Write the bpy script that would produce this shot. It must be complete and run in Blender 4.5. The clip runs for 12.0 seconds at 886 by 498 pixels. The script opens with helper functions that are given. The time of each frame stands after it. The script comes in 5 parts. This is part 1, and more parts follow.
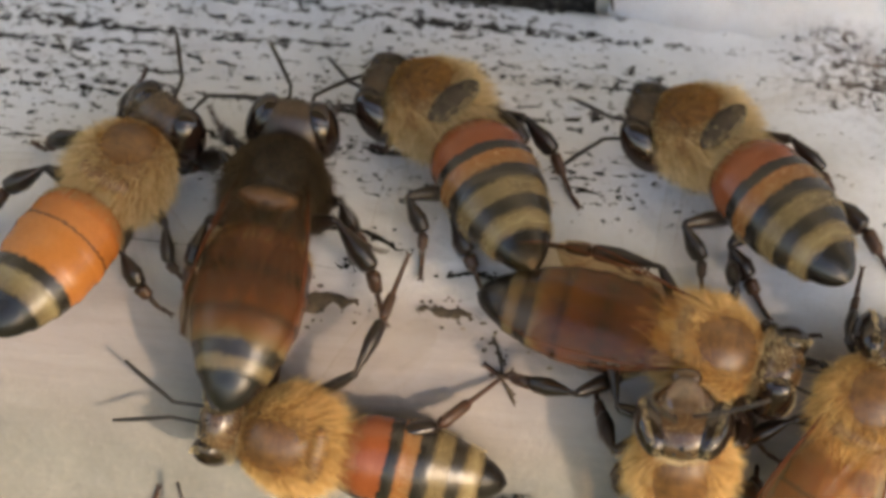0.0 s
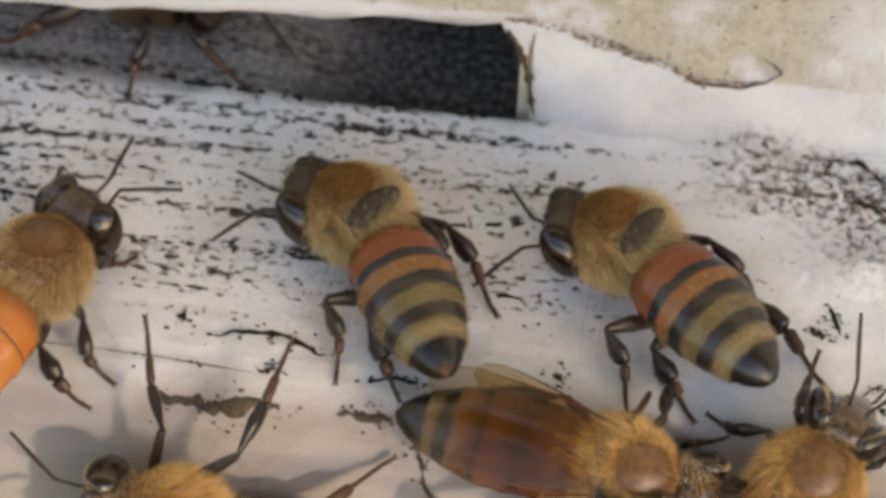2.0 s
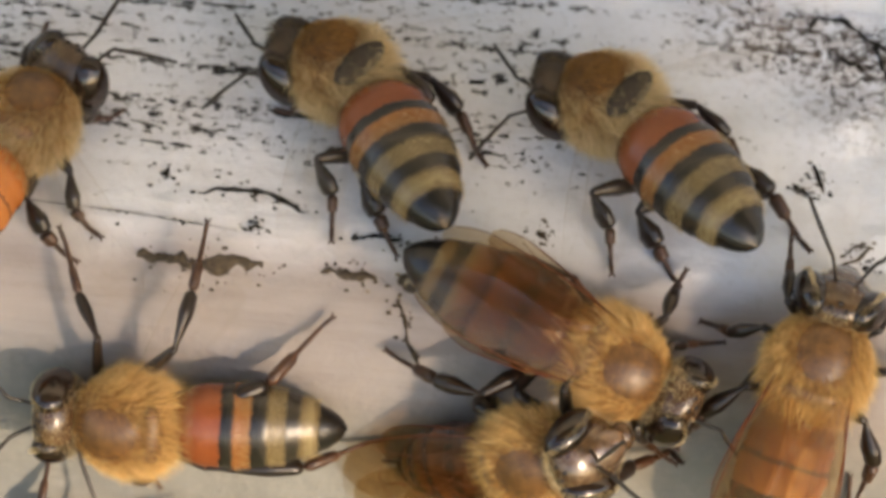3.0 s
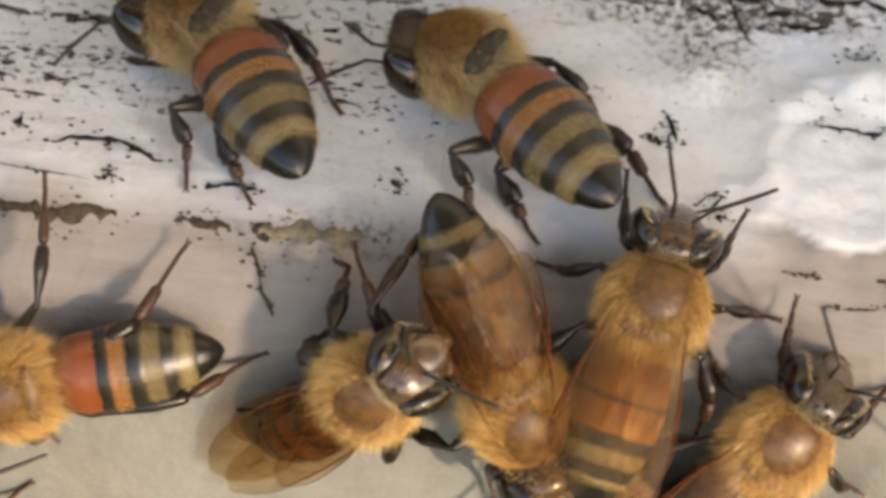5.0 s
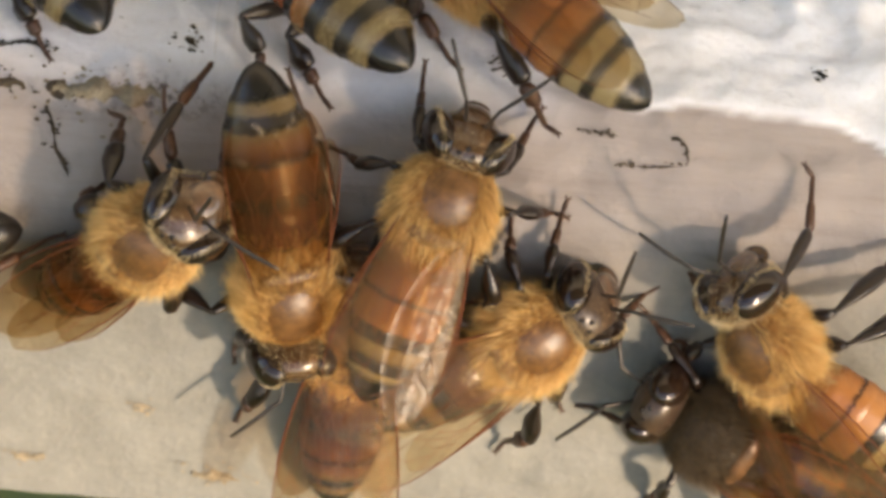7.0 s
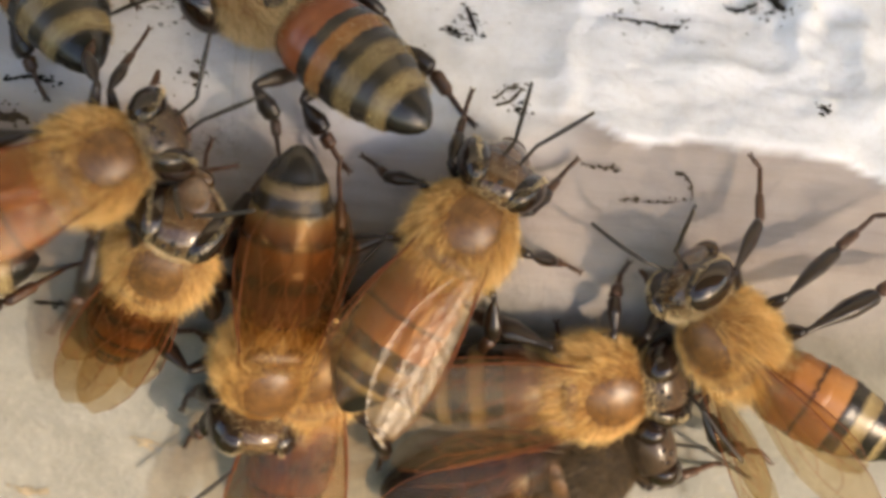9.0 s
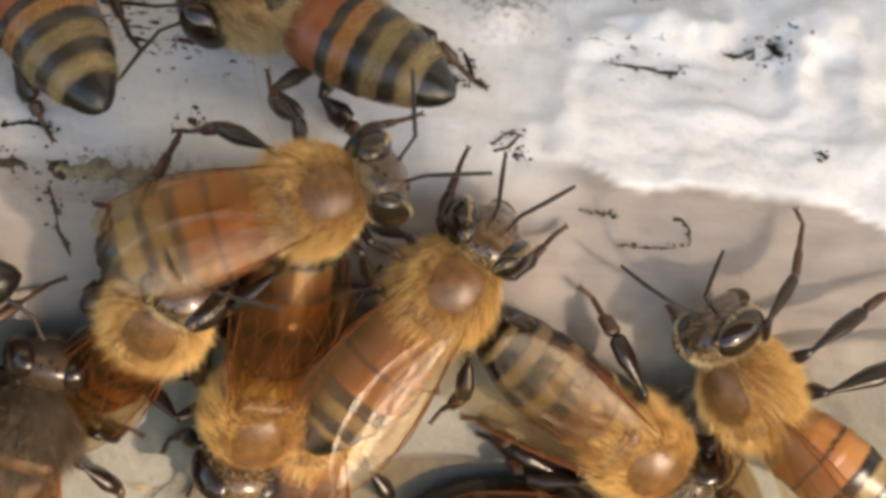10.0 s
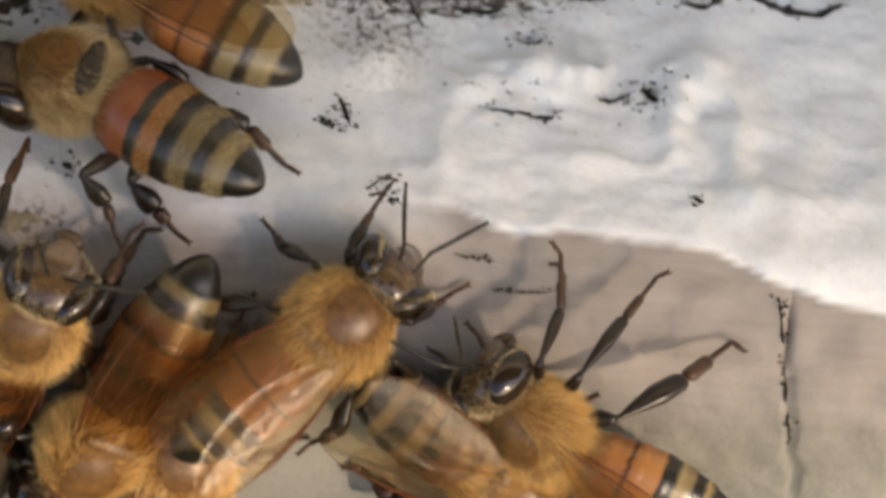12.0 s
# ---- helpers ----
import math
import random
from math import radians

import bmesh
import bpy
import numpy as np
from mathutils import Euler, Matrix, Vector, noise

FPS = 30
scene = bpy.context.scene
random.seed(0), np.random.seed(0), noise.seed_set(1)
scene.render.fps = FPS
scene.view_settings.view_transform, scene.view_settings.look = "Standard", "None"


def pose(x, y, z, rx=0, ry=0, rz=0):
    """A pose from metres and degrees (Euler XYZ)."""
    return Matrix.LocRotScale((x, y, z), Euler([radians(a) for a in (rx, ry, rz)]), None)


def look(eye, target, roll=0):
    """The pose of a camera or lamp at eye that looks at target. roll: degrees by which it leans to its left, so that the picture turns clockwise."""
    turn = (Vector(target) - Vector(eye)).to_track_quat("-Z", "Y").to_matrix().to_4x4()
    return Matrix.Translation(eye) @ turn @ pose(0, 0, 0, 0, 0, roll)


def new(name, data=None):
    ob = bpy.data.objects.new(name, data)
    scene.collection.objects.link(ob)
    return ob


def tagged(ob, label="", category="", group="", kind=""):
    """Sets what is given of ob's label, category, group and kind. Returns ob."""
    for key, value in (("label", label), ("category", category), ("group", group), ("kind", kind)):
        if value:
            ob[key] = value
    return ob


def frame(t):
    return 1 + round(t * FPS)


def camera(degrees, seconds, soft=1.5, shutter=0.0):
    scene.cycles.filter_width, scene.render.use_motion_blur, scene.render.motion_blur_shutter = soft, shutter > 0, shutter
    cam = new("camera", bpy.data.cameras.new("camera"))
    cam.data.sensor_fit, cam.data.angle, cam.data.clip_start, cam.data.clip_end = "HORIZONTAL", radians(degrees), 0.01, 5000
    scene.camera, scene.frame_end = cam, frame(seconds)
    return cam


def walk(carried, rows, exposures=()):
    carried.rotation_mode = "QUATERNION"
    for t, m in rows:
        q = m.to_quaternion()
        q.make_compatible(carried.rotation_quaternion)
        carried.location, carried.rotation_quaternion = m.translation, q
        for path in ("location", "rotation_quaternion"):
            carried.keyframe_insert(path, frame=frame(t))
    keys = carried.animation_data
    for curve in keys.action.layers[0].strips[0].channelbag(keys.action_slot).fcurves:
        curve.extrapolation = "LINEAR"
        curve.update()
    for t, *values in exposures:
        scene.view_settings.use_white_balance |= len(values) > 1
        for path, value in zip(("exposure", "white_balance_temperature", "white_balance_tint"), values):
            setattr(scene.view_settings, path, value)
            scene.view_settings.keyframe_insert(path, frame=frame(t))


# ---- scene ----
MM = 0.001

# Slope of the board along its profile: landing top, bevelled nose, front face.
# s runs along the profile in millimetres, 0 at the worn front edge, positive towards the hive.
def ease(a, b, x):
    u = min(max((x - a) / (b - a), 0.0), 1.0)
    return u * u * (3 - 2 * u)


def slope(s):
    return radians(10 + 34 * ease(0.3, -1.6, s) + 28 * ease(-3.5, -9.0, s))


S_AXIS = np.arange(-60.0, 60.0, 0.05)
_angles = np.array([slope(s) for s in S_AXIS])
Y_AXIS, Z_AXIS = np.cumsum(np.cos(_angles)) * 0.05, np.cumsum(np.sin(_angles)) * 0.05
_zero = int(np.searchsorted(S_AXIS, 0.0))
Y_AXIS, Z_AXIS = Y_AXIS - Y_AXIS[_zero], Z_AXIS - Z_AXIS[_zero]


def profile(s):
    return float(np.interp(s, S_AXIS, Y_AXIS)), float(np.interp(s, S_AXIS, Z_AXIS))


def tangent(s, w=4.5):
    (y0, z0), (y1, z1) = profile(s - w), profile(s + w)
    return math.atan2(z1 - z0, y1 - y0)


def on_board(x, s, heading=90.0, lift=0.0, pitch=0.0, roll=0.0):
    """A pose on the board, millimetres: x along it, s along its profile; heading 0 looks along +x, 90 up the slope."""
    y, z = profile(s)
    a = tangent(s)
    base = Matrix.Translation((x * MM, (y - math.sin(a) * lift) * MM, (z + math.cos(a) * lift) * MM))
    return base @ pose(0, 0, 0, math.degrees(a)) @ pose(0, 0, 0, 0, 0, heading - 90) @ pose(0, 0, 0, pitch, roll)


# ---- camera ----
cam = camera(12.0, 12.0, soft=3.6, shutter=0.3)
cam.data.dof.use_dof, cam.data.dof.focus_distance, cam.data.dof.aperture_fstop = True, 0.1835, 60.0
AIM = Vector((0, profile(-2.3)[0] * MM, profile(-2.3)[1] * MM))
EYE = AIM + Vector((0, -math.cos(radians(45)), math.sin(radians(45)))) * 0.18648
VIEW = look(EYE, AIM, 5.6)
# seconds, tilt and turn of the hand-held camera in degrees from its middle view
PAN = [
    (0.0, 1.210, 3.282),
    (0.5, 1.714, 3.126),
    (1.0, 2.309, 2.751),
    (1.5, 2.692, 2.355),
    (2.0, 2.634, 2.208),
    (2.5, 1.857, 2.073),
    (3.0, 0.699, 1.984),
    (3.2, 0.395, 1.981),
    (4.8, -0.014, 0.420),
    (5.0, -0.000, -0.000),
    (5.5, 0.034, -1.216),
    (6.0, 0.011, -2.448),
    (6.5, -0.959, -2.804),
    (7.0, -1.936, -2.780),
    (7.2, -1.835, -2.754),
    (8.8, -1.548, -2.772),
    (9.0, -1.462, -2.722),
    (9.5, -1.234, -2.690),
    (10.0, -0.839, -2.753),
    (10.5, 0.054, -3.065),
    (11.0, 0.399, -3.550),
    (11.5, 0.580, -4.020),
    (12.0, -0.235, -4.445),
]
walk(cam, [(t, VIEW @ pose(0, 0, 0, tilt, turn)) for t, tilt, turn in PAN], exposures=[(0.0, 1.64, 6900.0, 18.0), (11.3, 1.64 + 0.04, 6900.0, 18.0), (12.0, 1.64 - 0.3, 6900.0, 18.0)])

# ---- world and sun ----
SUN_UP, SUN_ROUND = 18.0, 140.0
world = bpy.data.worlds.new("open_sky")
scene.world = world
world.use_nodes = True
_n = world.node_tree.nodes
_sky = _n.new("ShaderNodeTexSky")
_sky.sky_type = "NISHITA"
_sky.sun_disc = False
_sky.sun_elevation, _sky.sun_rotation = radians(SUN_UP), radians(SUN_ROUND)
_sky.air_density, _sky.dust_density = 1.0, 0.6
_n["Background"].inputs["Strength"].default_value = 0.15
world.node_tree.links.new(_sky.outputs["Color"], _n["Background"].inputs["Color"])
_sun = new("sun", bpy.data.lights.new("sun", "SUN"))
_sun.data.energy, _sun.data.angle, _sun.data.color = 2.4, radians(2.3), (1.0, 0.84, 0.61)
_dir = Vector((math.sin(radians(SUN_ROUND)) * math.cos(radians(SUN_UP)), math.cos(radians(SUN_ROUND)) * math.cos(radians(SUN_UP)), math.sin(radians(SUN_UP))))
_sun.matrix_world = look(_dir * 2, (0, 0, 0))


# ---- materials ----
def material(name):
    m = bpy.data.materials.new(name)
    m.use_nodes = True
    return m, m.node_tree.nodes, m.node_tree.links, m.node_tree.nodes["Principled BSDF"]


def coords(nodes, links, scale=(1000, 1000, 1000), source="Object"):
    tc, mp = nodes.new("ShaderNodeTexCoord"), nodes.new("ShaderNodeMapping")
    mp.inputs["Scale"].default_value = scale
    links.new(tc.outputs[source], mp.inputs["Vector"])
    return mp.outputs["Vector"]


def noise_tex(nodes, links, vector, scale, detail=3.0, rough=0.6):
    n = nodes.new("ShaderNodeTexNoise")
    n.inputs["Scale"].default_value, n.inputs["Detail"].default_value, n.inputs["Roughness"].default_value = scale, detail, rough
    links.new(vector, n.inputs["Vector"])
    return n.outputs["Fac"]


def mix(nodes, links, fac, a, b, mode="MIX"):
    m = nodes.new("ShaderNodeMix")
    m.data_type, m.blend_type = "RGBA", mode
    for key, value in ((0, fac), (6, a), (7, b)):
        if isinstance(value, (tuple, float, int)):
            m.inputs[key].default_value = (*value, 1) if isinstance(value, tuple) else value
        else:
            links.new(value, m.inputs[key])
    return m.outputs[2]


def maths(nodes, links, op, a, b=0.0, clamp=False):
    m = nodes.new("ShaderNodeMath")
    m.operation, m.use_clamp = op, clamp
    for key, value in ((0, a), (1, b)):
        if isinstance(value, (float, int)):
            m.inputs[key].default_value = value
        else:
            links.new(value, m.inputs[key])
    return m.outputs[0]


def ramp(nodes, links, fac, stops):
    r = nodes.new("ShaderNodeValToRGB")
    e = r.color_ramp.elements
    while len(e) < len(stops):
        e.new(0.5)
    for el, (p, c) in zip(e, stops):
        el.position, el.color = p, (*c, 1)
    links.new(fac, r.inputs["Fac"])
    return r.outputs["Color"]


def bump(nodes, links, height, bsdf, strength=0.4, distance=0.0001):
    b = nodes.new("ShaderNodeBump")
    b.inputs["Strength"].default_value, b.inputs["Distance"].default_value = strength, distance
    links.new(height, b.inputs["Height"])
    links.new(b.outputs["Normal"], bsdf.inputs["Normal"])


def attribute(nodes, name):
    a = nodes.new("ShaderNodeAttribute")
    a.attribute_name = name
    return a.outputs["Fac"]


STAINS = ((7.0, 12.6, 2.6, 1.6), (11.0, 10.0, 2.2, 2.4), (14.5, 12.3, 4.5, 1.4), (-4.0, -2.2, 3.0, 0.8), (5.6, 14.8, 1.5, 0.8), (8.8, 13.4, 2.4, 1.1))


def stain_at(x, s):
    return min(1.0, sum(math.exp(-(((x - cx) / wx) ** 2 + ((s - cs) / ws) ** 2)) for cx, cs, wx, ws in STAINS))


def stained(nodes, links, v, base):
    """Rubbed brown patches with dark specks, where the stain mask says."""
    rub = maths(nodes, links, "MULTIPLY", maths(nodes, links, "SUBTRACT", noise_tex(nodes, links, v, 0.9, 5, 0.7), 0.40), 4.0, True)
    rub = maths(nodes, links, "MULTIPLY", rub, attribute(nodes, "stain"))
    base = mix(nodes, links, maths(nodes, links, "MULTIPLY", rub, 0.6), base, (0.33, 0.26, 0.215))
    speck = maths(nodes, links, "MULTIPLY", maths(nodes, links, "SUBTRACT", noise_tex(nodes, links, v, 2.2, 4, 0.75), 0.515), 26.0, True)
    return mix(nodes, links, maths(nodes, links, "MULTIPLY", speck, attribute(nodes, "stain")), base, (0.06, 0.045, 0.035))


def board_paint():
    """Old white paint with mildew along the grain; the fade from grey nose to cream front is painted shade."""
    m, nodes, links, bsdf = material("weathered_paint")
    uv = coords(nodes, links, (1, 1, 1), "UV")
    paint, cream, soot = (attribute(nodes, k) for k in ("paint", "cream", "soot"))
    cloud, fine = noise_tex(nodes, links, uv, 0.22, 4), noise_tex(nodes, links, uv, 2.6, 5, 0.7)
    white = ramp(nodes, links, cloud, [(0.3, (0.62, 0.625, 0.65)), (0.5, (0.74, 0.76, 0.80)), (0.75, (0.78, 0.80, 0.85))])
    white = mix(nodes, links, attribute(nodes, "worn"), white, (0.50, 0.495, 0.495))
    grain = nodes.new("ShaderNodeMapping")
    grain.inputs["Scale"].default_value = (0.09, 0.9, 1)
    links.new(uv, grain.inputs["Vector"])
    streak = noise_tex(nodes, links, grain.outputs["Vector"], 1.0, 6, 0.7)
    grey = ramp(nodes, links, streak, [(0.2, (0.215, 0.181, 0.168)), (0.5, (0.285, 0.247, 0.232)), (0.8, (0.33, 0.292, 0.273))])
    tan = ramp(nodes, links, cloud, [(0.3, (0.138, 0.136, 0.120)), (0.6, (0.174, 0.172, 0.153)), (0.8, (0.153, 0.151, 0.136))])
    # the nose's shade is put into the colour: grey fading to cream below
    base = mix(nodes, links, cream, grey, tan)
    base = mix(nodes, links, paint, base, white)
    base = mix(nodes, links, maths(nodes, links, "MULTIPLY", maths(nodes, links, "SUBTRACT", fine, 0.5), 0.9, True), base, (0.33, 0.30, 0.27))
    # mildew: rows of dots and short dashes along the grain
    dash, rows = nodes.new("ShaderNodeMapping"), nodes.new("ShaderNodeMapping")
    dash.inputs["Scale"].default_value, rows.inputs["Scale"].default_value = (1.15, 2.3, 1), (0.035, 1.15, 1)
    links.new(uv, dash.inputs["Vector"])
    links.new(uv, rows.inputs["Vector"])
    d = noise_tex(nodes, links, dash.outputs["Vector"], 1.3, 4, 0.68)
    row = maths(nodes, links, "MULTIPLY", maths(nodes, links, "SUBTRACT", noise_tex(nodes, links, rows.outputs["Vector"], 1.0, 3, 0.6), 0.5), 0.55)
    limit = maths(nodes, links, "SUBTRACT", maths(nodes, links, "SUBTRACT", 0.745, row), maths(nodes, links, "MULTIPLY", soot, 0.21))
    dm = maths(nodes, links, "MULTIPLY", maths(nodes, links, "SUBTRACT", d, limit), 60.0, True)
    dm = maths(nodes, links, "MULTIPLY", dm, maths(nodes, links, "MULTIPLY", soot, 6.0, True))
    base = mix(nodes, links, dm, base, (0.014, 0.013, 0.014))
    base = stained(nodes, links, uv, base)
    # specked floor inside the entrance and nail hole, their shade put into the colour
    base = mix(nodes, links, attribute(nodes, "hole_dark"), base, mix(nodes, links, maths(nodes, links, "MULTIPLY", maths(nodes, links, "SUBTRACT", fine, 0.45), 5.0, True), (0.022, 0.02, 0.019), (0.24, 0.225, 0.21)))
    links.new(base, bsdf.inputs["Base Color"])
    rough = maths(nodes, links, "SUBTRACT", 0.7, maths(nodes, links, "MULTIPLY", maths(nodes, links, "SUBTRACT", paint, attribute(nodes, "hole_dark"), True), 0.42))
    links.new(rough, bsdf.inputs["Roughness"])
    h = maths(nodes, links, "ADD", maths(nodes, links, "MULTIPLY", cloud, 1.5), maths(nodes, links, "MULTIPLY", maths(nodes, links, "ADD", streak, fine), 0.35))
    bump(nodes, links, h, bsdf, 0.42, 0.0006)
    return m


def plain(name, low, high, scale=1.0, rough=0.6, strength=0.3, distance=0.0001, coat=0.0, spec=0.5):
    """A material with two scales of colour variation and relief; scale is in features per millimetre."""
    m, nodes, links, bsdf = material(name)
    v = coords(nodes, links)
    a, b = noise_tex(nodes, links, v, scale, 5, 0.65), noise_tex(nodes, links, v, scale * 6.3, 3)
    f = maths(nodes, links, "ADD", maths(nodes, links, "MULTIPLY", a, 0.7), maths(nodes, links, "MULTIPLY", b, 0.3))
    links.new(ramp(nodes, links, f, [(0.32, low), (0.68, high)]), bsdf.inputs["Base Color"])
    bsdf.inputs["Roughness"].default_value, bsdf.inputs["Coat Weight"].default_value = rough, coat
    bsdf.inputs["Specular IOR Level"].default_value = spec
    bump(nodes, links, f, bsdf, strength, distance)
    return m


def banded(name, stops, rough=0.26):
    """Abdomen cuticle: bands along the body, edges made uneven by a fine noise."""
    m, nodes, links, bsdf = material(name)
    v = coords(nodes, links)
    sep = nodes.new("ShaderNodeSeparateXYZ")
    links.new(v, sep.inputs["Vector"])
    edge = noise_tex(nodes, links, v, 3.5, 4, 0.7)
    wide = noise_tex(nodes, links, v, 0.7, 2)
    y = maths(nodes, links, "ADD", maths(nodes, links, "MULTIPLY", sep.outputs["Y"], -1.0 / 8.0), maths(nodes, links, "MULTIPLY", maths(nodes, links, "SUBTRACT", edge, 0.5), 0.045))
    y = maths(nodes, links, "ADD", y, maths(nodes, links, "MULTIPLY", maths(nodes, links, "SUBTRACT", wide, 0.5), 0.03))
    c = ramp(nodes, links, y, stops)
    c = mix(nodes, links, maths(nodes, links, "MULTIPLY", edge, 0.35), c, (0.10, 0.05, 0.02), "MULTIPLY")
    links.new(c, bsdf.inputs["Base Color"])
    bsdf.inputs["Roughness"].default_value = rough
    bsdf.inputs["Subsurface Weight"].default_value = 0.0
    bump(nodes, links, noise_tex(nodes, links, v, 9.0, 3), bsdf, 0.25, 0.00006)
    return m


def hair(name, root, tip):
    """Translucent hairs, a little different from strand to strand."""
    m, nodes, links, bsdf = material(name)
    geo = nodes.new("ShaderNodeNewGeometry")
    c = ramp(nodes, links, geo.outputs["Random Per Island"], [(0.0, root), (1.0, tip)])
    links.new(c, bsdf.inputs["Base Color"])
    bsdf.inputs["Roughness"].default_value = 0.45
    tr = nodes.new("ShaderNodeBsdfTranslucent")
    links.new(c, tr.inputs["Color"])
    ms = nodes.new("ShaderNodeMixShader")
    ms.inputs["Fac"].default_value = 0.38
    links.new(bsdf.outputs["BSDF"], ms.inputs[1])
    links.new(tr.outputs["BSDF"], ms.inputs[2])
    links.new(ms.outputs["Shader"], nodes["Material Output"].inputs["Surface"])
    return m


def membrane(name, tint, body, solid, rough=0.2, shine=0.05):
    """Thin clear skin: it tints what lies under it, scatters a little and shines."""
    m, nodes, links, bsdf = material(name)
    v = coords(nodes, links)
    f = noise_tex(nodes, links, v, 0.8, 4)
    links.new(ramp(nodes, links, f, [(0.3, tuple(c * 0.7 for c in body)), (0.7, body)]), bsdf.inputs["Base Color"])
    bsdf.inputs["Roughness"].default_value = rough
    bump(nodes, links, noise_tex(nodes, links, v, 1.3, 3), bsdf, 0.45, 0.00015)
    clear, blend = nodes.new("ShaderNodeBsdfTransparent"), nodes.new("ShaderNodeMixShader")
    links.new(ramp(nodes, links, f, [(0.3, tint), (0.7, tuple(c ** 0.7 for c in tint))]), clear.inputs["Color"])
    links.new(maths(nodes, links, "MULTIPLY", maths(nodes, links, "ADD", f, 0.5), solid), blend.inputs["Fac"])
    links.new(clear.outputs["BSDF"], blend.inputs[1])
    links.new(bsdf.outputs["BSDF"], blend.inputs[2])
    gloss, top = nodes.new("ShaderNodeBsdfGlossy"), nodes.new("ShaderNodeMixShader")
    gloss.inputs["Roughness"].default_value = rough
    links.new(nodes["Bump"].outputs["Normal"], gloss.inputs["Normal"])
    top.inputs["Fac"].default_value = shine
    links.new(blend.outputs["Shader"], top.inputs[1])
    links.new(gloss.outputs["BSDF"], top.inputs[2])
    links.new(top.outputs["Shader"], nodes["Material Output"].inputs["Surface"])
    return m


ORANGE, AMBER, TAN, BLACK = (0.235, 0.062, 0.018), (0.26, 0.10, 0.028), (0.155, 0.112, 0.052), (0.012, 0.010, 0.009)
PALE = (0.26, 0.20, 0.10)
GOLD, RUST, MAROON = (0.29, 0.118, 0.034), (0.088, 0.032, 0.014), (0.036, 0.016, 0.010)
SMOKE = (0.028, 0.023, 0.017)
BANDS = {
    "striped": [(0.0, (0.20, 0.062, 0.02)), (0.06, ORANGE), (0.295, ORANGE), (0.31, BLACK), (0.365, SMOKE), (0.385, AMBER), (0.46, (0.25, 0.115, 0.037)), (0.48, BLACK), (0.55, SMOKE), (0.572, TAN), (0.65, TAN), (0.675, SMOKE), (0.73, SMOKE), (0.755, TAN), (0.80, PALE), (0.835, TAN), (0.855, BLACK), (1.0, BLACK)],
    "amber": [(0.0, (0.30, 0.10, 0.025)), (0.08, GOLD), (0.30, GOLD), (0.325, MAROON), (0.345, GOLD), (0.50, (0.36, 0.165, 0.055)), (0.52, BLACK), (0.59, BLACK), (0.62, PALE), (0.69, TAN), (0.71, BLACK), (0.77, BLACK), (0.79, PALE), (0.84, BLACK), (1.0, BLACK)],
    "dusky": [(0.0, MAROON), (0.06, (0.09, 0.035, 0.016)), (0.27, (0.075, 0.03, 0.014)), (0.30, BLACK), (0.38, BLACK), (0.41, TAN), (0.465, TAN), (0.50, BLACK), (0.59, BLACK), (0.62, TAN), (0.67, TAN), (0.70, BLACK), (0.77, BLACK), (0.79, PALE), (0.82, TAN), (0.84, BLACK), (1.0, BLACK)],
    "fiery": [(0.0, (0.28, 0.085, 0.02)), (0.06, (0.42, 0.135, 0.026)), (0.32, (0.46, 0.155, 0.03)), (0.335, RUST), (0.35, (0.46, 0.16, 0.032)), (0.60, (0.46, 0.17, 0.04)), (0.625, SMOKE), (0.68, SMOKE), (0.71, PALE), (0.80, TAN), (0.83, BLACK), (1.0, BLACK)],
    "honey": [(0.0, (0.24, 0.08, 0.024)), (0.06, (0.36, 0.122, 0.032)), (0.28, (0.40, 0.14, 0.038)), (0.31, RUST), (0.34, (0.36, 0.135, 0.04)), (0.46, (0.36, 0.165, 0.058)), (0.49, RUST), (0.53, SMOKE), (0.56, PALE), (0.64, PALE), (0.67, SMOKE), (0.71, SMOKE), (0.74, PALE), (0.83, PALE), (0.87, SMOKE), (1.0, BLACK)],
    # near black: the shade low in the cluster is put into these bands
    "shade_black": [(0.0, BLACK), (0.10, MAROON), (0.30, MAROON), (0.33, BLACK), (0.42, BLACK), (0.45, SMOKE), (0.50, SMOKE), (0.53, BLACK), (1.0, BLACK)],
    "brown": [(0.0, MAROON), (0.06, (0.11, 0.036, 0.014)), (0.27, RUST), (0.30, MAROON), (0.34, MAROON), (0.37, RUST), (0.50, (0.16, 0.060, 0.020)), (0.535, MAROON), (0.58, (0.12, 0.045, 0.018)), (0.63, (0.17, 0.085, 0.033)), (0.68, TAN), (0.70, SMOKE), (0.755, SMOKE), (0.78, TAN), (0.82, TAN), (0.845, BLACK), (1.0, BLACK)],
}
CUTICLE = {k: banded("abdomen_" + k, v) for k, v in BANDS.items()}
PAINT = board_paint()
# Near-black wood; inside the slot its blackness stands in for shade.
DARK_WOOD = plain("near_black_wood", (0.012, 0.011, 0.010), (0.026, 0.024, 0.022), 0.3, 0.95, 0.12, 0.0002, 0.0, 0.1)
SPLINTER = plain("dark_splinter", (0.012, 0.009, 0.007), (0.11, 0.078, 0.045), 3.0, 0.85, 0.8, 0.0002)
CRUMB = plain("brown_crumbs", (0.06, 0.036, 0.02), (0.24, 0.155, 0.09), 3.0, 0.85, 0.6, 0.0001)
GRIME_OR_HOLE = plain("black_grime_or_hole", (0.008, 0.007, 0.006), (0.03, 0.025, 0.02), 3.0, 0.85, 0.6, 0.0001, 0.0, 0.2)
FLAKED = plain("flaked_paint", (0.09, 0.07, 0.045), (0.33, 0.27, 0.18), 1.6, 0.8, 0.8, 0.0002)
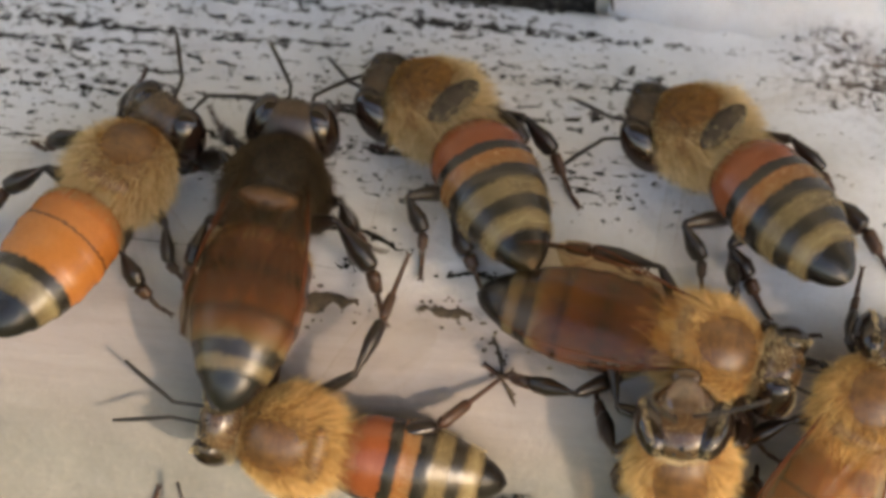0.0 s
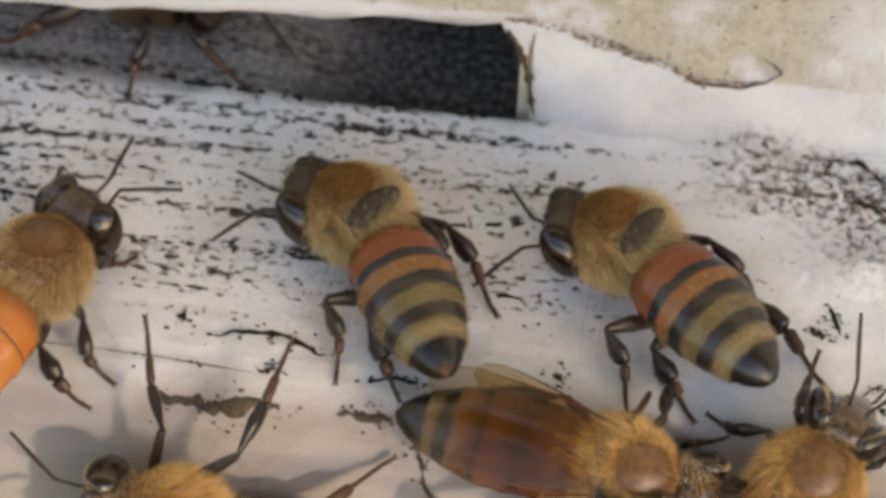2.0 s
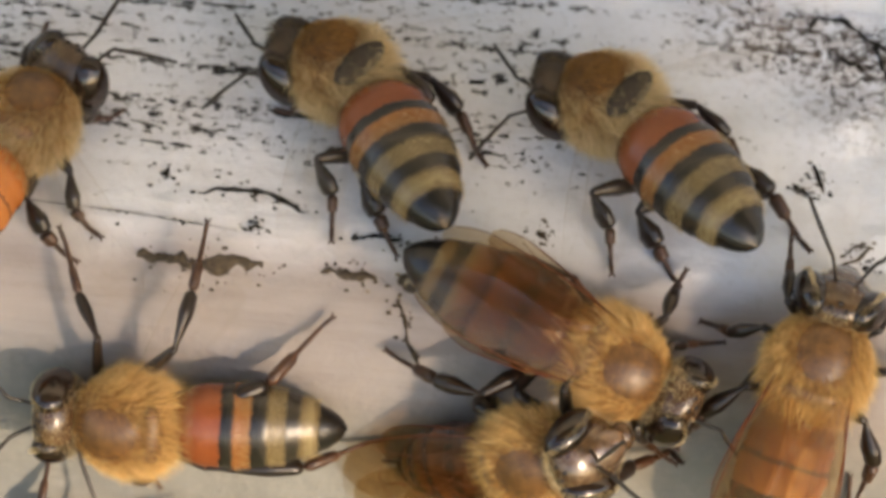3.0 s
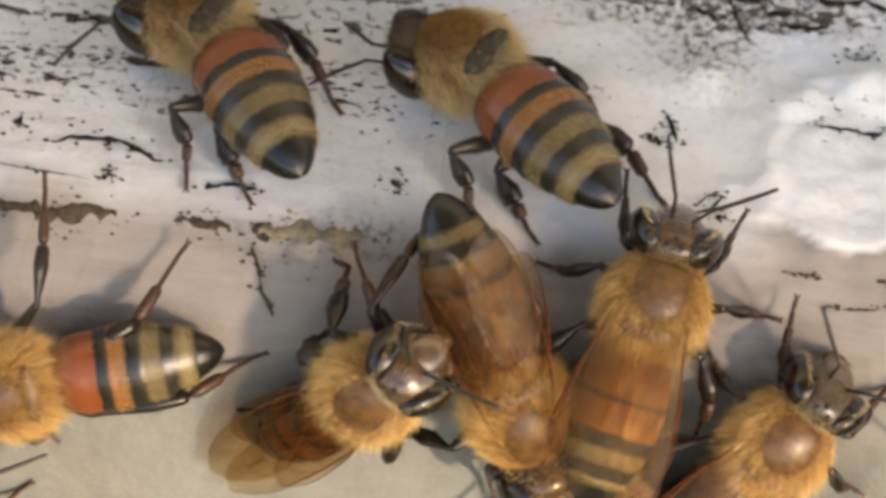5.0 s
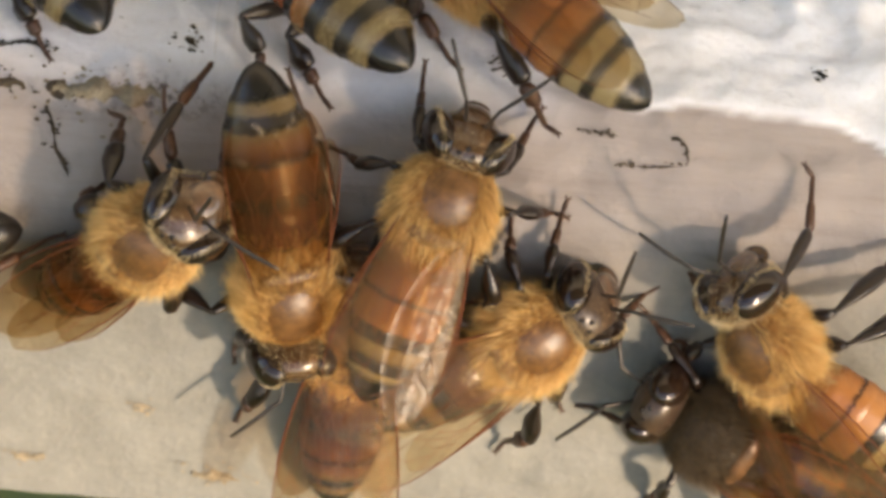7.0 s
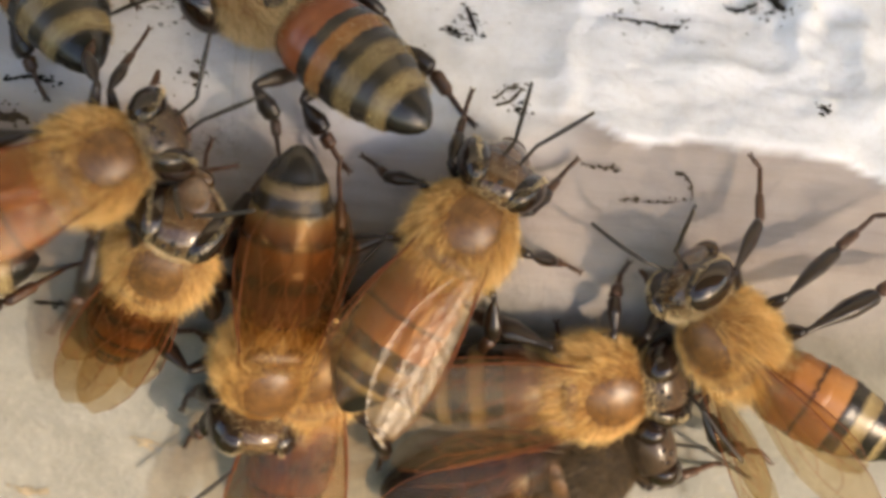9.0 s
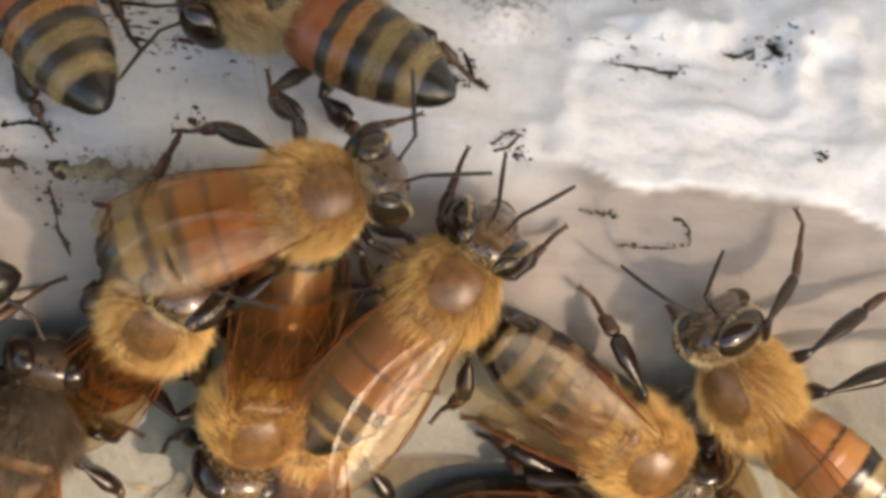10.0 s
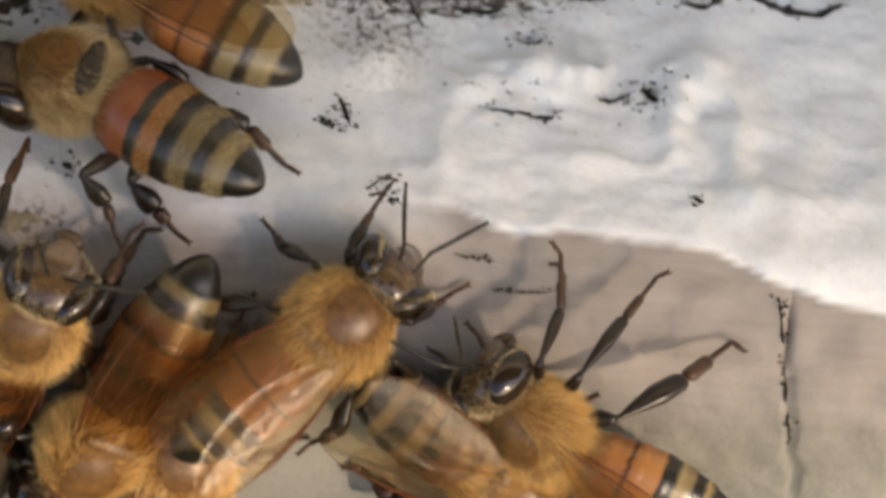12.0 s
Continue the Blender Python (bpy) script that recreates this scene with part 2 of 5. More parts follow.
PALE_WOOD = plain("whitewashed_timber", (0.58, 0.57, 0.56), (0.78, 0.77, 0.76), 0.05, 0.7, 0.4, 0.001)
CREAM = plain("cream_hive_paint", (0.50, 0.44, 0.33), (0.70, 0.64, 0.53), 0.3, 0.6, 0.5, 0.0004)


def thorax_coat():
    """A dark shiny shield on the back, golden undercoat round it."""
    m, nodes, links, bsdf = material("thorax_coat")
    v = coords(nodes, links)
    d = nodes.new("ShaderNodeVectorMath")
    d.operation = "DISTANCE"
    links.new(v, d.inputs[0])
    d.inputs[1].default_value = (0, 0.55, 1.75)
    f = noise_tex(nodes, links, v, 2.4, 5, 0.7)
    r = maths(nodes, links, "ADD", d.outputs["Value"], maths(nodes, links, "MULTIPLY", maths(nodes, links, "SUBTRACT", f, 0.5), 1.5))
    edge = maths(nodes, links, "MULTIPLY", maths(nodes, links, "SUBTRACT", r, 1.15), 1.1, True)
    shield = ramp(nodes, links, f, [(0.3, (0.055, 0.024, 0.008)), (0.7, (0.17, 0.082, 0.027))])
    coat = ramp(nodes, links, f, [(0.3, (0.12, 0.05, 0.013)), (0.7, (0.28, 0.13, 0.035))])
    links.new(mix(nodes, links, edge, shield, coat), bsdf.inputs["Base Color"])
    links.new(maths(nodes, links, "ADD", 0.33, maths(nodes, links, "MULTIPLY", edge, 0.4)), bsdf.inputs["Roughness"])
    bump(nodes, links, f, bsdf, 0.4, 0.0001)
    return m


THORAX = thorax_coat()
SHIELD = plain("dark_shield", (0.018, 0.014, 0.010), (0.055, 0.042, 0.03), 2.0, 0.7, 0.5, 0.0001, 0.0, 0.15)
RIDGE = plain("brown_ridge", (0.06, 0.026, 0.009), (0.17, 0.08, 0.028), 2.0, 0.45, 0.3, 0.00005)
# Head colour with shade put in, for bees out of the sun.
SHADED_HEAD = plain("shaded_head_cuticle", (0.02, 0.013, 0.010), (0.08, 0.05, 0.03), 1.4, 0.3, 0.2, 0.00005)
HEAD = plain("head_cuticle", (0.022, 0.011, 0.006), (0.105, 0.055, 0.023), 1.4, 0.24, 0.2, 0.00005, 0.3)
FACE = plain("face_cuticle", (0.04, 0.021, 0.013), (0.16, 0.095, 0.055), 1.2, 0.15, 0.6, 0.00015, 0.8)
EYE_MAT = plain("compound_eye", (0.006, 0.004, 0.003), (0.022, 0.011, 0.007), 12.0, 0.13, 0.25, 0.00002, 0.25, 0.4)
LEG = plain("leg_cuticle", (0.004, 0.003, 0.0025), (0.020, 0.010, 0.006), 2.5, 0.3, 0.4, 0.00006)
FOOT = plain("foot_cuticle", (0.018, 0.008, 0.005), (0.085, 0.036, 0.016), 2.5, 0.42, 0.4, 0.00006)
FEELER = plain("feeler_cuticle", (0.010, 0.008, 0.007), (0.04, 0.03, 0.022), 4.0, 0.4, 0.3, 0.00004)
GOLD_FUR = hair("golden_fur", (0.52, 0.27, 0.058), (1.0, 0.78, 0.37))
HEAD_FUZZ = hair("cream_head_fuzz", (0.46, 0.33, 0.15), (0.92, 0.78, 0.50))
TAWNY_FUR = hair("tawny_fur", (0.44, 0.31, 0.13), (0.95, 0.79, 0.48))
PALE_FUZZ = hair("pale_fuzz", (0.28, 0.20, 0.09), (0.55, 0.43, 0.23))
WING = membrane("smoky_wing", (0.87, 0.75, 0.55), (0.28, 0.175, 0.08), 0.13, 0.3, 0.012)
VELVET = hair("brown_gold_velvet", (0.16, 0.066, 0.017), (0.60, 0.33, 0.095))
UMBER_FUR = hair("umber_fur", (0.16, 0.11, 0.06), (0.42, 0.30, 0.15))
# Dark hairs for bees in shade; the shade is in the colour.
SHADE_FUR = hair("shade_dark_fur", (0.035, 0.025, 0.015), (0.15, 0.10, 0.05))
DARK_WING = membrane("umber_wing", (0.80, 0.66, 0.47), (0.10, 0.05, 0.02), 0.08, 0.2, 0.014)
CLEAR_WING = membrane("clear_wing", (0.91, 0.82, 0.66), (0.22, 0.15, 0.08), 0.08, 0.35, 0.01)
WING_FAN = membrane("beating_wing", (0.985, 0.975, 0.96), (0.45, 0.40, 0.32), 0.015, 0.5, 0.0)
VEIN = plain("wing_vein", (0.06, 0.018, 0.008), (0.14, 0.045, 0.016), 3.0, 0.6, 0.2, 0.00004, 0.0, 0.12)
GRASS = plain("far_grass", (0.05, 0.075, 0.015), (0.16, 0.17, 0.04), 0.02, 0.9, 0.5, 0.01)


# ---- mesh helpers ----
def link(name, bm, mat, parent=None, label="", smooth=True):
    me = bpy.data.meshes.new(name)
    bm.to_mesh(me)
    bm.free()
    if mat:
        me.materials.append(mat)
    if smooth:
        me.shade_smooth()
    return place(name, me, parent, label)


def place(name, me, parent=None, label=""):
    ob = new(name, me)
    ob.parent = parent
    if label:
        ob["label"] = label
    return ob


def part(name, bm, mat, parent, label=""):
    return link(name, bm, mat, parent, label)


def box(bm, x0, x1, y0, y1, z0, z1, bevel=0.0):
    r = bmesh.ops.create_cube(bm, size=1, matrix=Matrix.LocRotScale(((x0 + x1) / 2, (y0 + y1) / 2, (z0 + z1) / 2), None, (x1 - x0, y1 - y0, z1 - z0)))
    if bevel:
        bmesh.ops.bevel(bm, geom=list({e for v in r["verts"] for e in v.link_edges}), offset=bevel, segments=2, profile=0.6, affect="EDGES")


# ---- the board ----
def bumpy(x, s):
    """Relief of the painted board in millimetres."""
    n = noise.noise(Vector((x * 0.16, s * 0.35, 3.0))) * 0.16 + noise.noise(Vector((x * 0.7, s * 1.1, 9.0))) * 0.05
    n += noise.noise(Vector((x * 0.25, s * 2.2, 21.0))) * 0.04
    n += ease(8.0, 14.0, x) * (noise.noise(Vector((x * 0.42, s * 0.5, 50.0))) * 0.2 + noise.noise(Vector((x * 0.9 + s * 0.5, s * 0.9, 55.0))) * 0.09)
    for cx, cs, wx, ws, h in ((18.4, 8.2, 1.5, 1.0, 0.75), (20.6, 8.0, 0.9, 0.7, 0.5), (25.6, 8.8, 1.3, 1.3, 0.8), (24.6, 6.4, 0.7, 1.9, 0.5), (27.5, 5.5, 0.8, 2.2, 0.4), (29.5, 2.0, 2.5, 1.0, 0.5), (15.0, 7.0, 1.2, 0.8, 0.35), (11.0, 8.0, 1.6, 1.1, 0.4), (21.0, 3.5, 2.6, 0.7, 0.25), (14.0, 3.0, 0.7, 1.8, 0.22)):
        n += 1.35 * h * math.exp(-(((x - cx) / wx) ** 2 + ((s - cs) / ws) ** 2))
    # crumpled skin of the thick coat
    crease = (1 - 2 * abs(noise.noise(Vector((x * 0.75 + 0.3 * s, s * 0.85, 70.0))))) * (0.5 + noise.noise(Vector((x * 1.1, s * 1.4, 74.0))))
    local = 0.12 + 0.55 * math.exp(-(((x - 19.0) / 3.2) ** 2 + ((s - 8.3) / 1.8) ** 2)) + 0.40 * math.exp(-(((x - 25.3) / 2.2) ** 2 + ((s - 7.5) / 3.2) ** 2))
    n += ease(7.0, 12.0, x) * ease(-0.3, 1.2, s) * local * crease
    n -= 0.3 * math.exp(-(((x - 23.62) / 0.34) ** 2 + ((s - 7.5) / 0.36) ** 2) ** 2)
    n -= 0.7 * math.exp(-(((x - 18.0) / 0.5) ** 2 + ((s - 10.0) / 0.25) ** 2) ** 2)
    n -= 2.4 * ease(15.0, 16.2, s) * ease(-19.0, -11.0, x)
    # the open joint in the front, filled with paint on top
    gap = (x - JOINT - 0.2 * max(0.0, -s - 5.0) - 0.25 * noise.noise(Vector((s * 0.9, 0, 31)))) / 0.13
    n -= 0.5 * math.exp(-gap * gap) * ease(-1.5, -3.5, s)
    return n


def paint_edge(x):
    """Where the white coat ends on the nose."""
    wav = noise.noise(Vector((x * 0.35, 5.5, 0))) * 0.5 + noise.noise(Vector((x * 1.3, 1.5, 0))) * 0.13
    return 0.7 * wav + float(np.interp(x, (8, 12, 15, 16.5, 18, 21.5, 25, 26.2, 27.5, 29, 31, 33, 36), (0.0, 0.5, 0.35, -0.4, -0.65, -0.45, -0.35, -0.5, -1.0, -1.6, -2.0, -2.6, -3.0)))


def board_sheet(name, xs, ss, parent):
    verts, faces, uvs, masks = [], [], [], {"paint": [], "cream": [], "soot": [], "hole_dark": [], "stain": [], "worn": []}
    for x in xs:
        lip = paint_edge(x)
        for s in ss:
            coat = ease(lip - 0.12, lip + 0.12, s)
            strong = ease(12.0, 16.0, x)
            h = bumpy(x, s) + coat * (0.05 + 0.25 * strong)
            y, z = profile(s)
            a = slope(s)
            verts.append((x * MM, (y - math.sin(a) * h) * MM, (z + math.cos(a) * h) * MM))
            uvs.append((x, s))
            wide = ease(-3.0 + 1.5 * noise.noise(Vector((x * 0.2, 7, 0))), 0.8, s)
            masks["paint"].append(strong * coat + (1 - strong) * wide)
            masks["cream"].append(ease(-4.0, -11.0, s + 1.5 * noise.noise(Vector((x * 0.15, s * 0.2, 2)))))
            left = ease(14.0, -10.0, x)
            patch = max(0.0, noise.noise(Vector((x * 0.13, s * 0.3, 14)))) * 0.5
            band = ease(0.5, 5.0, s)
            near = 0.75 * math.exp(-(((x - 14.0) / 5.0) ** 2 + ((s - 12.2) / 1.6) ** 2)) + 0.3 * math.exp(-(((x - 6.2) / 3.5) ** 2 + ((s - 12.5) / 2.5) ** 2)) + 0.26 * math.exp(-(((x - 17.5) / 3.0) ** 2 + ((s - 6.5) / 1.6) ** 2))
            dark = ease(13.0, 18.0, s) * ease(2.0, -6.0, x)
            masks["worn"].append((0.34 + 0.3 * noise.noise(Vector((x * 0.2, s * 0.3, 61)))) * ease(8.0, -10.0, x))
            masks["stain"].append(stain_at(x, s))
            masks["hole_dark"].append(max(math.exp(-(((x - 23.62) / 0.36) ** 2 + ((s - 7.5) / 0.38) ** 2) ** 2), ease(14.7, 15.3, s + 0.5 * noise.noise(Vector((x * 0.5, s, 40)))) * (0.8 + 0.2 * ease(-17.0, -11.0, x)) * ease(SLOT_X + 1.5, SLOT_X, x)))
            masks["soot"].append(min(1.0, band * left * (0.70 + patch) + 1.8 * near + 0.4 * dark + 0.12 * ease(-1.0, 1.0, s)))
    n = len(ss)
    for i in range(len(xs) - 1):
        for j in range(n - 1):
            a = i * n + j
            faces.append((a, a + n, a + n + 1, a + 1))
    me = bpy.data.meshes.new(name)
    me.from_pydata(verts, [], faces)
    layer = me.uv_layers.new(name="grain")
    loops = np.empty(len(me.loops), dtype=np.int32)
    me.loops.foreach_get("vertex_index", loops)
    layer.data.foreach_set("uv", np.array(uvs, dtype=np.float32)[loops].ravel())
    for key, values in masks.items():
        me.attributes.new(key, "FLOAT", "POINT").data.foreach_set("value", np.array(values, dtype=np.float32))
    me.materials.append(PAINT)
    me.shade_smooth()
    return place(name, me, parent)


JOINT = 30.3
WALL_S = 15.6
WALL_Y, WALL_Z = profile(WALL_S)
SLOT_X, SLOT_H = -5.6, 5.0
# lower edge of the flaking cream paint on the wall: x and height, millimetres
FLAKE_LINE = [(-6.3, 5.7), (-3.7, 5.2), (-2.1, 4.5), (-0.4, 4.1), (0.7, 3.9), (2.2, 3.2), (2.9, 2.9), (4.7, 3.0), (6.4, 3.9), (5.4, 4.8)]


def landing_board():
    board = tagged(new("landing_board"), "old white-painted wooden landing board, mildewed and worn grey at its nose", "landing board", kind="structure")
    ss = np.concatenate([np.arange(-22.5, 15.2, 0.25), np.arange(15.5, 42.0, 1.5)])
    ss = list(ss)
    fine = list(np.arange(-40.0, JOINT - 0.05, 0.25))
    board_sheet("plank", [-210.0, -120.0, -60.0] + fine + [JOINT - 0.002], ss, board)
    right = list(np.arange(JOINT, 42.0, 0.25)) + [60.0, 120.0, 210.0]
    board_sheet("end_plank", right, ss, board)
    bm = bmesh.new()
    y, z = profile(-22.5)
    a = [bm.verts.new((sx * 0.21, py * MM, z * MM + dz)) for sx, py, dz in ((-1, y, 0), (1, y, 0), (1, 40.0, 0.0), (-1, 40.0, 0.0))]
    bm.faces.new(a[::-1])
    for sx in (-0.21, 0.21):
        bm.faces.new([bm.verts.new((sx, q[0] * MM, q[1] * MM)) for q in [profile(v) for v in np.arange(-22.5, 41.0, 1.0)] + [(40.0, z)]])
    link("underside", bm, DARK_WOOD, board, smooth=False)
    return board


def hive_wall():
    """The hive's front wall with the entrance slot, its lip and the dark space behind."""
    wall = tagged(new("wall_front"), "cream and white painted wooden hive front wall with a slot entrance", "hive wall", kind="structure")
    y0, z0 = WALL_Y * MM, WALL_Z * MM
    top = z0 + SLOT_H * MM

    def sheet(name, x0, x1, za, zb, step, mat, cove=False):
        """Painted skin; a cove of old paint runs it out onto the board."""
        bm = bmesh.new()
        xs, ups = np.arange(x0, x1 + step / 2, step), np.linspace(za, zb, max(3, int((zb - za) / step) + 1))
        grid, layer = [], bm.verts.layers.float.new("stain")
        for x in xs:
            r = (0.3 + (1.0 + 0.5 * noise.noise(Vector((x * 0.12, 1, 6)))) * ease(SLOT_X + 0.2, SLOT_X + 4.5, x)) if cove else 0.0
            bend = [radians(9 * k) for k in range(11)] if cove else []
            line = [(r * (1 - math.sin(h)), r * (1 - math.cos(h)) - 0.19 * r * (1 - math.sin(h))) for h in bend] + [(0.0, z) for z in ups if z > r + 0.05]
            line = line[:11] + [(0.0, r + (zb - r) * (k + 1) / 40) for k in range(40)] if cove else line
            row = []
            for out, z in line:
                out += 0.12 + 0.22 * noise.noise(Vector((x * 0.2, z * 0.3, 4))) + 0.08 * noise.noise(Vector((x, z, 8))) + 0.1 * noise.noise(Vector((x * 0.5, z * 0.6, 18)))
                ragged = 0.35 * noise.noise(Vector((x * 0.3, 3, 0))) if not cove and z == za else 0
                sag = 0.0 if cove else (0.35 + 0.07 * (x - SLOT_X)) * (zb - z) / (zb - za)
                row.append(bm.verts.new((x * MM, y0 - out * MM, z0 + (z + ragged + sag) * MM)))
                row[-1][layer] = stain_at(x, WALL_S - out + z) if cove else 0.0
            grid.append(row)
        for c0, c1 in zip(grid, grid[1:]):
            for j in range(len(c0) - 1):
                bm.faces.new((c0[j], c1[j], c1[j + 1], c0[j + 1]))
            if not cove:
                p, q = c0[0], c1[0]
                bm.faces.new((q, p, bm.verts.new(p.co + Vector((0, 0.012, 0))), bm.verts.new(q.co + Vector((0, 0.012, 0)))))
        return link(name, bm, mat, wall)

    sheet("wall_skin", SLOT_X + 0.6, 45.0, -0.6, 24.0, 0.5, WALL_PAINT, True)
    sheet("lintel_skin", -40.0, SLOT_X + 0.6, SLOT_H, 24.0, 0.5, WALL_PAINT)
    bm = bmesh.new()
    box(bm, -0.21, -0.040, y0, y0 + 0.02, z0 - 0.004, z0 + 0.24)
    box(bm, 0.045, 0.21, y0, y0 + 0.02, z0 - 0.004, z0 + 0.24)
    box(bm, -0.040, 0.045, y0 + 0.0002, y0 + 0.02, z0 + 0.0239, z0 + 0.24)
    box(bm, SLOT_X * MM, 0.045, y0 + 0.0004, y0 + 0.02, z0 - 0.004, z0 + 0.0239)
    box(bm, -0.040, SLOT_X * MM, y0 + 0.0004, y0 + 0.02, top + 0.0002, z0 + 0.0239)
    link("planks", bm, CREAM, wall, smooth=False)
    # the worn upper corner of the slot's end
    inner, corner = [(SLOT_X + 0.2, 2.9), (SLOT_X, 3.5), (SLOT_X - 0.25, 4.3), (SLOT_X - 0.7, 4.95), (SLOT_X - 1.0, SLOT_H + 0.45)], (SLOT_X + 0.65, SLOT_H + 0.6)
    bm = bmesh.new()
    at = lambda q, d: bm.verts.new(((q[0] + 0.14 * noise.noise(Vector((q[0] * 2, q[1] * 2, d)))) * MM, y0 + (d - 0.25) * MM, z0 + q[1] * MM))
    front, back, tip = [at(q, 0.0) for q in inner], [at(q, 3.5) for q in inner], at(corner, 0.0)
    for k in range(len(inner) - 1):
        bm.faces.new((front[k], front[k + 1], tip))
        bm.faces.new((front[k + 1], front[k], back[k], back[k + 1]))
    link("slot_corner", bm, WALL_PAINT, wall, smooth=False)
    bm = bmesh.new()
    pts, rad = smooth_line([(x, WALL_Y - 0.45, WALL_Z + z) for x, z in ((-6.3, 5.2), (-5.75, 4.3), (-5.2, 2.7), (-5.0, 1.3), (-4.75, 0.1))], [0.05, 0.16, 0.24, 0.19, 0.05], 6)
    tube(bm, pts, [r * (0.5 + 1.6 * abs(noise.noise(Vector((i * 0.6, r, 0.3))))) for i, r in enumerate(rad)], 0.8, 6)
    link("slot_end", bm, SPLINTER, wall, "splintered dark wood at the slot's end")
    # the cracked edge of the flaking paint: a lifted lip, and brown crumbs along the rest of it
    bm = bmesh.new()
    pts, rad = smooth_line([(x, WALL_Y - 0.3 - 0.12 * noise.noise(Vector((x * 2, z, 0))), WALL_Z + z) for x, z in FLAKE_LINE[5:]], [0.04, 0.11, 0.13, 0.10, 0.02], 7)
    pts = [q + noise.noise_vector(q * 1.7) * 0.16 for q in pts]
    tube(bm, pts, [r * (0.35 + 1.5 * abs(noise.noise(Vector((i * 0.7, r, 0))))) for i, r in enumerate(rad)], 1.0, 5)
    link("paint_crack", bm, SPLINTER, wall)
    bm, rnd = bmesh.new(), random.Random(41)
    for _ in range(240):
        k = rnd.randrange(len(FLAKE_LINE) - 3)
        (xa, za), (xb, zb), f = FLAKE_LINE[k], FLAKE_LINE[k + 1], rnd.random()
        x, z = xa + (xb - xa) * f + rnd.gauss(0, 0.12), za + (zb - za) * f + abs(rnd.gauss(0, 0.28)) - 0.06
        r = rnd.uniform(0.025, 0.10) * (1.0 if z < 5 else 0.8)
        c = Vector((x, WALL_Y - 0.34 - 0.22 * noise.noise(Vector((x * 0.2, z * 0.3, 4))), WALL_Z + z))
        ring = [bm.verts.new((c + Vector((math.cos(a) * r * rnd.uniform(0.7, 2.0), 0, math.sin(a) * r * rnd.uniform(0.6, 1.2)))) * MM) for a in np.arange(0, 6.2, math.pi / 3)]
        peak = bm.verts.new((c + Vector((0, -0.05, 0))) * MM)
        for a in range(6):
            bm.faces.new((ring[a], ring[(a + 1) % 6], peak))
    link("paint_crumbs", bm, CRUMB, wall, "brown crumbs along the paint's edge")
    # back and ceiling of the slot, coloured near black in place of shade
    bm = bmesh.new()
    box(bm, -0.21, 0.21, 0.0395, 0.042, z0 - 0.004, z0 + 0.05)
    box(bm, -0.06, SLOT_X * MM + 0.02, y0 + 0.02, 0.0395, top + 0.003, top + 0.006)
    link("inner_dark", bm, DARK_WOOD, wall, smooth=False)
    return wall


def wall_paint():
    m, nodes, links, bsdf = material("peeling_wall_paint")
    v = coords(nodes, links)
    sep = nodes.new("ShaderNodeSeparateXYZ")
    links.new(v, sep.inputs["Vector"])
    a, b = noise_tex(nodes, links, v, 0.24, 5, 0.65), noise_tex(nodes, links, v, 2.2, 5, 0.7)
    along = maths(nodes, links, "MULTIPLY", maths(nodes, links, "ADD", sep.outputs["X"], 10.0), 0.04)
    fall = ramp(nodes, links, along, [((x + 10) / 25, (z / 10, z / 10, z / 10)) for x, z in FLAKE_LINE[:8]])
    up = maths(nodes, links, "SUBTRACT", maths(nodes, links, "SUBTRACT", sep.outputs["Z"], WALL_Z), maths(nodes, links, "MULTIPLY", fall, 10.0))
    up = maths(nodes, links, "ADD", maths(nodes, links, "MULTIPLY", up, 4.0), maths(nodes, links, "MULTIPLY", maths(nodes, links, "SUBTRACT", b, 0.5), 2.5))
    strip = noise_tex(nodes, links, v, 0.35, 4, 0.6)
    side = maths(nodes, links, "MULTIPLY", maths(nodes, links, "SUBTRACT", 13.0, sep.outputs["X"]), 0.15)
    f = maths(nodes, links, "MINIMUM", maths(nodes, links, "MULTIPLY", up, 1.0, True), maths(nodes, links, "MULTIPLY", side, 1.0, True))
    white = ramp(nodes, links, a, [(0.3, (0.42, 0.43, 0.45)), (0.5, (0.52, 0.54, 0.57)), (0.75, (0.59, 0.61, 0.64))])
    f = maths(nodes, links, "MULTIPLY", f, maths(nodes, links, "MULTIPLY", maths(nodes, links, "SUBTRACT", 0.66, strip), 6.0, True))
    c = mix(nodes, links, f, white, ramp(nodes, links, b, [(0.3, (0.30, 0.26, 0.20)), (0.6, (0.44, 0.405, 0.335))]))
    dots = maths(nodes, links, "MULTIPLY", maths(nodes, links, "SUBTRACT", b, 0.575), 12.0, True)
    dots = maths(nodes, links, "MULTIPLY", dots, maths(nodes, links, "ADD", maths(nodes, links, "MULTIPLY", f, 0.75), 0.05))
    c = stained(nodes, links, v, mix(nodes, links, dots, c, (0.05, 0.04, 0.03)))
    links.new(c, bsdf.inputs["Base Color"])
    bsdf.inputs["Roughness"].default_value = 0.55
    bump(nodes, links, maths(nodes, links, "ADD", a, maths(nodes, links, "MULTIPLY", b, 0.3)), bsdf, 0.5, 0.0008)
    return m


WALL_PAINT = wall_paint()


